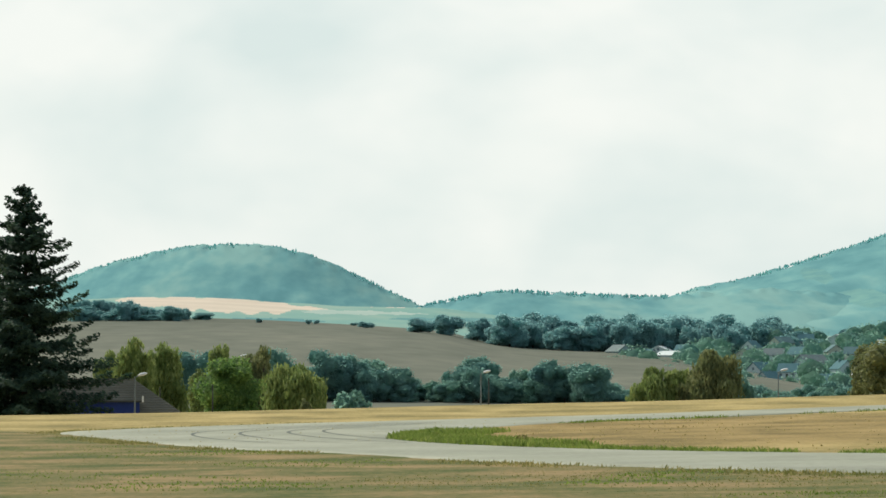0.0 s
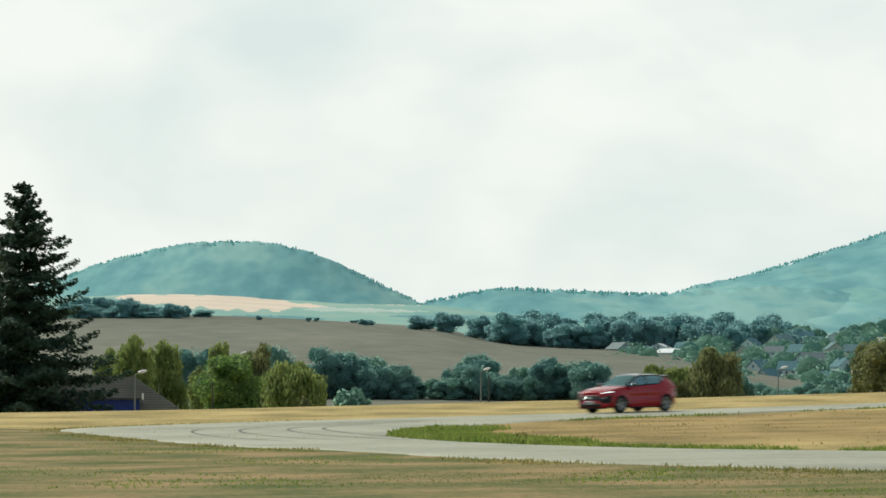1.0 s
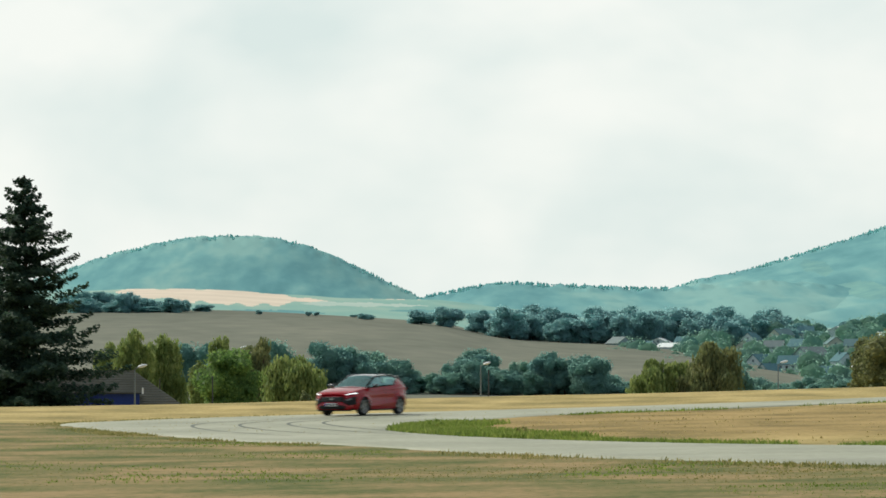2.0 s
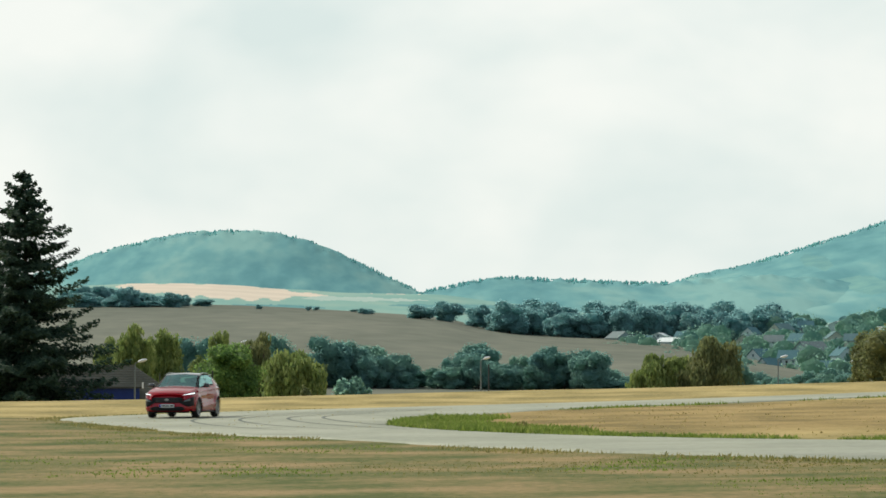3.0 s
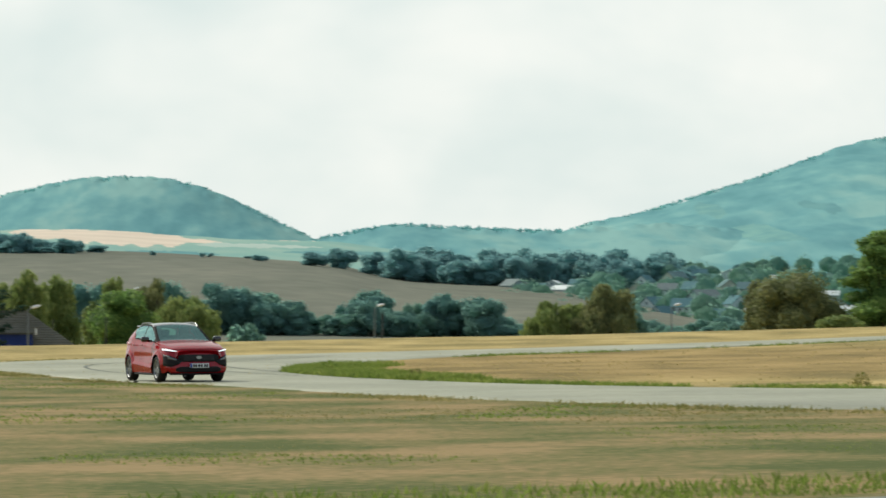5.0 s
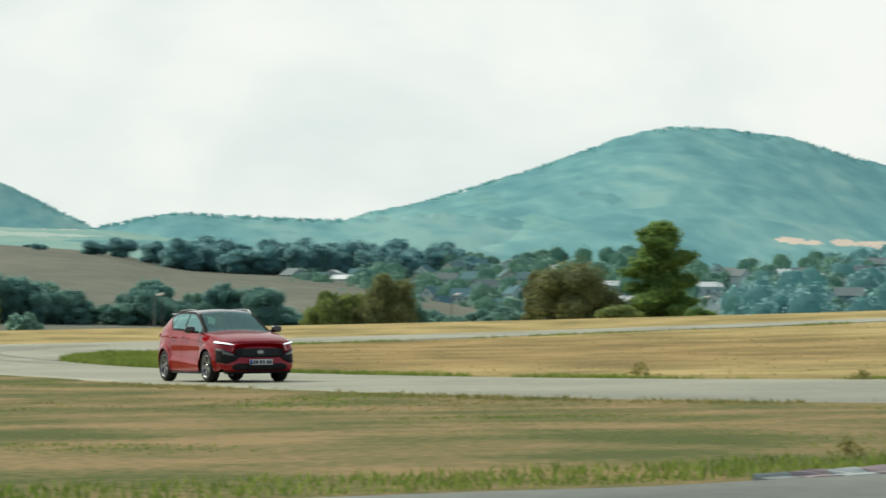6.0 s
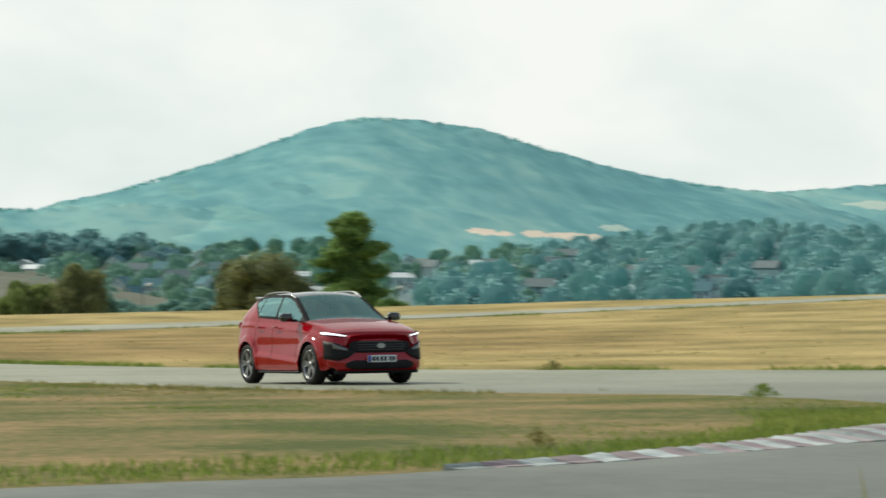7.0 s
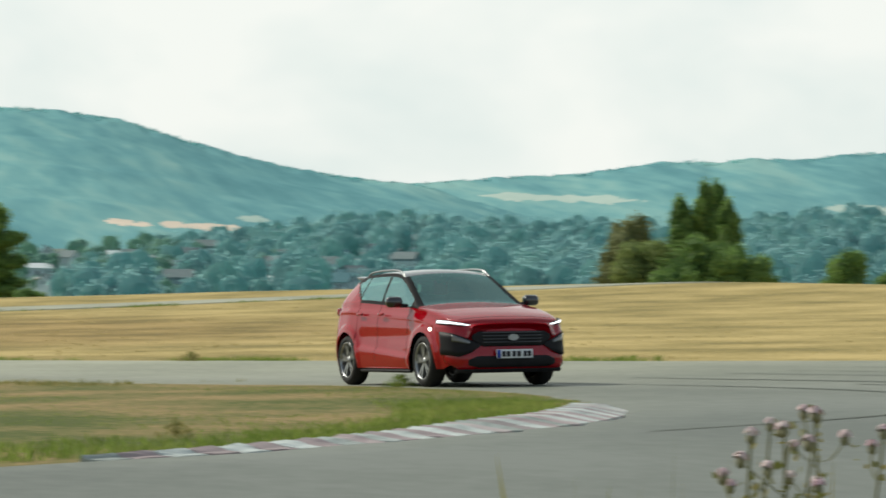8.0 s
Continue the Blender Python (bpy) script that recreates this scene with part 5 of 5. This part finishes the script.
def build_hut():
    """A blue hut under a hipped tile roof, behind the crest."""
    d = 275.0
    k = d / TICK
    at = spot(-600, d)
    ob = new("hut")
    ob.matrix_basis = pose(at.x, at.y, at.z, 0, 0, 600 / TICK * 57.3)
    tagged(ob, "dark-blue hut with a hipped grey tile roof behind the grass crest", "hut")

    def z(v):
        return EYE + d * v / TICK - at.z

    x0, x1 = -170 * k, 141 * k
    e, r = z(-49), z(11)
    p, f = cuboid(x0 + .5, x1 - .6, 0.6, 5.6, -0.3, e + .02)
    prism("wall", p, f, M["blue_wall"], ob, "dark blue painted wall")
    p, f = cuboid(-100 * k, 64 * k, -1.2, 0.6, -0.3, z(-29))
    prism("annex", p, f, M["blue_wall"], ob, "blue annex below the eaves")
    p, f = cuboid(-104 * k, 70 * k, -1.4, 0.55, z(-29) + .004, z(-29) + .09)
    prism("annex_roof", p, f, M["post_dark"], ob)
    rx0, rx1 = -90 * k, 56 * k
    y0, y1, ym = -.2, 6.4, 3.1
    corners = [(x0, y0, e), (x1, y0, e), (x1, y1, e), (x0, y1, e), (rx0, ym, r), (rx1, ym, r)]
    prism("roof", corners, [(0, 1, 5, 4), (1, 2, 5), (2, 3, 4, 5), (3, 0, 4), (0, 3, 2, 1)], M["roof_tile"], ob, "weathered grey tile roof")
    # tile courses
    for i in range(14):
        g = (i + .5) / 14
        a, b = Vector(corners[0]).lerp(Vector(corners[4]), g), Vector(corners[1]).lerp(Vector(corners[5]), g)
        p, f = cuboid(a.x, b.x, a.y - .05, a.y + .12, a.z - .01, a.z + .045)
        prism("tile_course", p, f, M["roof_tile"], ob)
    p, f = cuboid(rx0, rx1, ym - .12, ym + .12, r - .05, r + .08)
    prism("ridge", p, f, M["roof_tile"], ob)
    p, f = cuboid(68 * k, 71 * k, -1.6, -1.5, z(-29), z(-18))
    prism("vent_pipe", p, f, M["lamp_head"], ob, "white vent pipe")


build_hut()


def street_lamp(u, d, v, label):
    """A slim post with a short arm and a flat white head."""
    base = spot(u - 10, d)
    h = EYE + d * v / TICK - base.z
    ob = new("street_lamp")
    ob.location = base
    tagged(ob, label, "street lamp", "street lamps")
    pts, faces = [], []
    for i, (zz, r) in enumerate(((-.2, .06), (h * .5, .05), (h - .22, .035))):
        pts += [(r * math.cos(g / 8 * 6.283), r * math.sin(g / 8 * 6.283), zz) for g in range(8)]
    for i in range(2):
        for g in range(8):
            faces.append((i * 8 + g, i * 8 + (g + 1) % 8, (i + 1) * 8 + (g + 1) % 8, (i + 1) * 8 + g))
    part("post", mesh_of("post", pts, faces, M["lamp_metal"]), ob, "", True)
    pts, faces = [], []
    for i in range(6):
        f = i / 5
        for g in range(6):
            pts.append((-.02 + .42 * f, .035 * math.cos(g / 6 * 6.283), h - .24 + .16 * math.sin(f * 1.4) + .028 * math.sin(g / 6 * 6.283)))
    for i in range(5):
        for g in range(6):
            faces.append((i * 6 + g, i * 6 + (g + 1) % 6, (i + 1) * 6 + (g + 1) % 6, (i + 1) * 6 + g))
    part("arm", mesh_of("arm", pts, faces, M["lamp_metal"]), ob, "", True)
    bm = bmesh.new()
    bmesh.ops.create_uvsphere(bm, u_segments=12, v_segments=8, radius=1)
    bmesh.ops.transform(bm, matrix=pose(.46, 0, h - .03, 0, -14, 0) @ Matrix.Diagonal((.30, .15, .10, 1)), verts=bm.verts)
    me = bpy.data.meshes.new("head")
    bm.to_mesh(me)
    bm.free()
    me.materials.append(M["lamp_head"])
    part("head", me, ob, "pale lamp head", True)


for u, d, v, label in ((-534, 262, 21, "slim street lamp with a white head beside the blue hut"), (77, 330, 26, "slim street lamp standing beyond the grass crest"), (602, 330, 29, "street lamp before the hazy houses"),
                       (-352, 345, 54, "street lamp rising between willows"), (1045, 330, 27, "street lamp beside a tall green tree")):
    street_lamp(u, d, v, label)


def post(u, d, v, r, label):
    base = spot(u, d)
    h = EYE + d * v / TICK - base.z
    bm = bmesh.new()
    bmesh.ops.create_cone(bm, cap_ends=True, segments=8, radius1=r, radius2=r * .8, depth=h + .2)
    bmesh.ops.transform(bm, matrix=pose(0, 0, h / 2 - .1), verts=bm.verts)
    me = bpy.data.meshes.new("post")
    bm.to_mesh(me)
    bm.free()
    me.materials.append(M["post_dark"])
    ob = new("post", me)
    ob.location = base
    tagged(ob, label, "post")


post(81, 320, 14, .06, "dark wooden post beside a street lamp")
post(-407, 282, 2, .05, "thin dark post in front of a bush")
post(-500, 300, -2, .05, "thin pale post behind the hut")

# ---- kerb ----
M["kerb_white"] = material("kerb_white", [(0.28, 0.31, 0.28), (0.42, 0.46, 0.43), (0.58, 0.62, 0.58)], 0.85, 1.2, 14, 0.006, vary=0.3)
M["kerb_red"] = material("kerb_red", [(0.28, 0.25, 0.24), (0.36, 0.285, 0.28), (0.46, 0.41, 0.39)], 0.85, 1.2, 14, 0.006, vary=0.3)
M["concrete"] = material("concrete", [(0.24, 0.25, 0.23), (0.33, 0.34, 0.31)], 0.9, 1.0, 14, 0.006)


def build_kerb():
    """A low sloping kerb of painted stones along the inside of the near bend."""
    line = np.concatenate([spline(OUTER[3], 200)[134:-1], spline(OUTER[4], 300)])
    run = np.concatenate([[0], np.cumsum(np.linalg.norm(np.diff(line, axis=0), axis=1))])
    total = 15.0
    kerb = new("kerb")
    tagged(kerb, "low serrated kerb of faded red and white painted stones along the bend", "kerb", kind="structure")
    n = 40
    chips = np.random.default_rng(12)
    for i in range(n):
        rows = []
        for j, s in enumerate(np.linspace(total * i / n + .014, total * (i + 1) / n - .014, 4)):
            fade = min(1, .25 + s / 1.6, .05 + (total - s) / 9.0)
            wide = .50 * fade
            step = (.012 + .045 * (1 - j / 3)) * fade
            # the joints run askew over the kerb
            for off, up in ((-.07, -.06), (-.055, .012), (.15 * wide, .02 + step * .4), (.55 * wide, .035 + step), (wide, .05 + step), (wide + .02, -.06)):
                at = s + off * .75
                p = np.array([np.interp(at, run, line[:, 0]), np.interp(at, run, line[:, 1])])
                q = np.array([np.interp(at + .1, run, line[:, 0]), np.interp(at + .1, run, line[:, 1])])
                t = (q - p) / np.linalg.norm(q - p)
                c = p + np.array([t[1], -t[0]]) * off
                rows.append((c[0], c[1], gz(*c) + ROAD_UP * .6 + up + chips.normal() * .003))
        faces = [(r * 6 + k, (r + 1) * 6 + k, (r + 1) * 6 + k + 1, r * 6 + k + 1) for r in range(3) for k in range(5)] + [tuple(range(6)), tuple(range(23, 17, -1))]
        part("kerb_stone", mesh_of("kerb_stone", rows, faces, M["concrete"] if i == 0 else M["kerb_white"] if i % 2 else M["kerb_red"]), kerb)


build_kerb()

# ---- grass, weeds ----
M["blade_green"] = material("blade_green", [(0.135, 0.205, 0.038), (0.20, 0.275, 0.055), (0.29, 0.34, 0.085)], 0.8, 0.3, 2, island=0.3, sheer=0.5)
M["blade_dry"] = material("blade_dry", [(0.30, 0.25, 0.10), (0.42, 0.34, 0.14), (0.52, 0.43, 0.20)], 0.9, 0.2, 2, island=0.35, sheer=0.5)
M["blade_olive"] = material("blade_olive", [(0.18, 0.19, 0.055), (0.26, 0.245, 0.085), (0.36, 0.31, 0.125)], 0.9, 0.2, 2, island=0.35, sheer=0.5)


def blades(name, xy, height, width, mat, label, seed, per=4, spread=0.10, sway=0.35):
    """Tufts of bent blades at plan places xy, in one mesh."""
    rng = np.random.default_rng(seed)
    xy = np.repeat(np.asarray(xy), per, 0)
    n = len(xy)
    h = np.repeat(height * rng.uniform(.45, 1.4, n // per), per) * rng.uniform(.6, 1.1, n) if np.isscalar(height) else np.repeat(height, per) * rng.uniform(.5, 1.2, n)
    w = np.broadcast_to(width, (n // per,)).repeat(per) * rng.uniform(.6, 1.3, n)
    g = rng.uniform(0, 6.283, n)
    lean = rng.normal(size=(n, 2)) * sway * h[:, None]
    base = xy + rng.normal(size=(n, 2)) * (spread * np.maximum(1, w / .05))[:, None]
    z = ground_z(base[:, 0], base[:, 1]) - .02
    dx, dy = np.cos(g) * w / 2, np.sin(g) * w / 2
    a = np.stack([base[:, 0] - dx, base[:, 1] - dy, z], 1)
    b = np.stack([base[:, 0] + dx, base[:, 1] + dy, z], 1)
    c = np.stack([base[:, 0] + lean[:, 0] * .4 + dx * .7, base[:, 1] + lean[:, 1] * .4 + dy * .7, z + h * .6], 1)
    d = np.stack([base[:, 0] + lean[:, 0], base[:, 1] + lean[:, 1], z + h], 1)
    co = np.stack([a, b, c, d], 1).reshape(-1, 3)
    ob = new(name, mesh_of(name, co, np.arange(4 * n).reshape(n, 4), M[mat]))
    return tagged(ob, label, "grass", kind="stuff")


def beside(lines, side, near, far, n, rng, lo=0.0, hi=1.0, clump=0.0):
    """Places scattered beside an edge of the track. side: 1 to its right, -1 to its left."""
    line = np.concatenate([spline(l, 120)[:-1] for l in lines])
    i = (rng.uniform(lo, hi, n) * (len(line) - 2)).astype(int)
    p, t = line[i], line[i + 1] - line[i]
    t /= np.linalg.norm(t, axis=1, keepdims=True)
    m = np.stack([t[:, 1], -t[:, 0]], 1) * side
    out = p + t * rng.uniform(0, 1, (n, 1)) + m * (near + (far - near) * rng.uniform(0, 1, (n, 1)) ** 1.5)
    if clump:
        keep = np.array([noise.noise((x * .35, y * .12, 4.0)) + .25 > clump * rng.random() for x, y in out])
        out = out[keep]
    return out


def build_grass():
    rng = np.random.default_rng(4)
    # green verges of the far infield's tip and the near bend
    p = beside([INNER[1]], -1, .1, 2.6, 6500, rng, .30, .98)
    blades("verge_grass", p, .17, .06, "blade_green", "fresh green grass fringe round the hairpin's inside", 31)
    p = np.concatenate([beside([INNER[2]], -1, .05, 1.1, 4200, rng, 0, 1, .8), beside([INNER[0]], -1, .05, .8, 1800, rng, .55, 1, .9)])
    blades("edge_grass", p, .12, .05, "blade_green", "thin green grass fringe along the asphalt", 32)
    p = beside([OUTER[3]], 1, .15, 2.2, 1500, rng, .1, .55)
    blades("bend_grass", p, .05, .022, "blade_green", "short green grass at the inside of the bend", 39)
    p = np.concatenate([beside([OUTER[3]], 1, .55, 2.2, 2000, rng, .5, 1), beside([OUTER[4]], 1, .68, 3.0, 6000, rng, 0, .72)])
    blades("kerb_grass", p, .085, .020, "blade_green", "long green grass behind the kerb", 33)
    p = beside([OUTER[2], OUTER[1]], 1, .05, 1.4, 4200, rng, 0, 1, .9)
    blades("edge_tufts", p, .08, .04, "blade_olive", "olive grass tufts along the asphalt's edge", 34)
    # the mown near infield, patchy green and straw
    near = beside([OUTER[2], OUTER[3]], 1, .5, 26, 16000, rng)
    near = near[(near[:, 1] > 27) & (np.abs(np.arctan2(near[:, 0], near[:, 1])) < .35)]
    green = np.array([noise.noise((x * .22, y * .10, 1.5)) for x, y in near])
    wide = .012 + near[:, 1] * .0004
    blades("meadow_green", near[green > .16], .045 + 0 * near[green > .16][:, 0], wide[green > .16], "blade_green", "patches of green grass in the mown infield", 35, 3)
    keep = (green <= .16)
    blades("meadow_straw", near[keep], .026 + 0 * near[keep][:, 0], wide[keep], "blade_olive", "short olive and straw grass of the infield", 36, 3)
    far = beside([INNER[0], INNER[1], INNER[2]], -1, .8, 34, 900, rng)
    far = far[(far[:, 1] > 66) & (far[:, 1] < 200)]
    blades("far_straw", far, .06 + 0 * far[:, 0], .02 + far[:, 1] * .0005, "blade_dry", "dry golden grass of the far infield", 37, 3)
    back = beside([OUTER[0], OUTER[1]], -1, .3, 22, 500, rng)
    blades("crest_straw", back, .07 + 0 * back[:, 0], .02 + back[:, 1] * .0005, "blade_dry", "dry golden grass on the crest beyond the track", 38, 3)


build_grass()


def weed(x, y, h, w, mat, label, seed):
    """A leafy weed: a few stems with small leaves."""
    rng = np.random.default_rng(seed)
    n = 110
    pos = rng.normal(size=(n, 3)) * np.array([w * .3, w * .3, 0])
    pos[:, 2] = rng.uniform(.03, 1, n) ** .8 * h * np.exp(-((np.hypot(pos[:, 0], pos[:, 1])) / (w * .6)) ** 2)
    nrm = rng.normal(size=(n, 3))
    nrm /= np.linalg.norm(nrm, axis=1, keepdims=True)
    co, faces = leaf_quads(pos, nrm, w * .12, rng, .5)
    ob = new("weed", mesh_of("weed", co, faces, M[mat]))
    ob.location = (x, y, gz(x, y) + .01)
    tagged(ob, label, "weed", kind="stuff")


for i, (x, y, h, w, mat) in enumerate(((12.62, 55.9, .19, .34, "blade_green"), (11.6, 94.5, .30, .45, "blade_olive"), (2.2, 118.0, .3, .5, "blade_olive"), (14.6, 83.4, .22, .4, "blade_olive"), (19.6, 75.6, .2, .35, "blade_olive"),
                                       (-0.2, 133.0, .35, .6, "blade_green"), (5.9, 34.4, .16, .22, "blade_olive"))):
    weed(x, y, h, w, mat, "green weed growing at the asphalt's edge" if mat == "blade_green" else "dry weed standing in the grass", 60 + i)

M["thistle_stem"] = material("thistle_stem", [(0.17, 0.185, 0.09), (0.27, 0.26, 0.14)], 0.85, 4, 30, sheer=0.3)
M["thistle_flower"] = material("thistle_flower", [(0.55, 0.36, 0.40), (0.66, 0.50, 0.50), (0.72, 0.62, 0.58)], 0.9, 20, 90, vary=0.2)
M["thistle_cup"] = material("thistle_cup", [(0.19, 0.20, 0.11), (0.27, 0.25, 0.15)], 0.85, 20, 90)


def thistle(u, d, v, seed):
    """A thistle: a branching stem, narrow leaves and tufted pink heads on small cups."""
    rng = np.random.default_rng(seed)
    base = spot(u, d)
    h = EYE + d * v / TICK - base.z
    ob = new("thistle")
    ob.location = base
    tagged(ob, "tall dry thistle with faded pink flower heads", "thistle", "thistles by the near road")
    stems, sfaces, tips, leaves = [], [], [], []

    def stem(a, b, r0, r1):
        at = len(stems)
        bend = rng.normal(size=3) * .03
        for i in range(5):
            f = i / 4
            c = a + (b - a) * f + bend * math.sin(3.14 * f)
            for k in range(5):
                g = k / 5 * 6.283
                r = r0 + (r1 - r0) * f
                stems.append((c[0] + r * math.cos(g), c[1] + r * math.sin(g), c[2]))
            leaves.append(c)
        for i in range(4):
            for k in range(5):
                sfaces.append((at + i * 5 + k, at + i * 5 + (k + 1) % 5, at + (i + 1) * 5 + (k + 1) % 5, at + (i + 1) * 5 + k))

    top = np.array([rng.normal() * .04, rng.normal() * .04, h])
    stem(np.array([0, 0, -.05]), top, .008, .004)
    tips.append(top)
    for i in range(3):
        f = rng.uniform(.62, .93)
        a = top * f
        g = rng.uniform(0, 6.283)
        b = a + np.array([.15 * math.cos(g), .15 * math.sin(g), rng.uniform(.05, .17)]) * rng.uniform(.6, 1.1)
        b[2] = min(b[2], h)
        stem(a, b, .004, .003)
        tips.append(b)
    part("stem", mesh_of("stem", stems, sfaces, M["thistle_stem"]), ob, "", True)
    c = np.array(leaves) + rng.normal(size=(len(leaves), 3)) * .02
    c = c[c[:, 2] > .05]
    nrm = rng.normal(size=c.shape)
    nrm /= np.linalg.norm(nrm, axis=1, keepdims=True)
    co, faces = leaf_quads(c, nrm, .02, rng, .1)
    part("leaves", mesh_of("leaves", co, faces, M["blade_olive"]), ob)
    for t in tips:
        ball, tris = BALL
        cup = part("cup", mesh_of("cup", ball * np.array([.013, .013, .016]) + t, tris, M["thistle_cup"]), ob, "", True)
        n = 46
        v3 = rng.normal(size=(n, 3))
        v3[:, 2] = np.abs(v3[:, 2]) + .3
        v3 /= np.linalg.norm(v3, axis=1, keepdims=True)
        co, faces = leaf_quads(t + np.array([0, 0, .010]) + v3 * .017, v3, .014, rng)
        part("flower", mesh_of("flower", co, faces, M["thistle_flower"]), cup, "faded pink flower")


for i, (u, v) in enumerate(((2278, -245), (2335, -225), (2385, -206), (2402, -232), (2458, -208), (2500, -235))):
    thistle(u, 10.5 + (i * 7 % 10) * .25, v, 80 + i)
blades("foreground_grass", np.array([(10.5 * math.sin(u / TICK), 10.0 + .12 * (i % 9)) for i, u in enumerate(np.linspace(2040, 2620, 60))]), .70, .010, "blade_olive", "tall dry grass stems beside the near road", 91, 3, .05, .06)


def motions():
    times = [k * 0.2 for k in range(41)]
    walk(CAR, [(t, car_pose(t)) for t in times])
    spin = [k * 0.1 for k in range(81)]
    for wheel, s, y in WHEELS:
        side = pose(0, 0, 0, 0, 0, 0 if s > 0 else 180)
        walk(wheel, [(t, pose(s * .785, y, WHEEL_R, -80.0 * k) @ side) for k, t in enumerate(spin)])


motions()
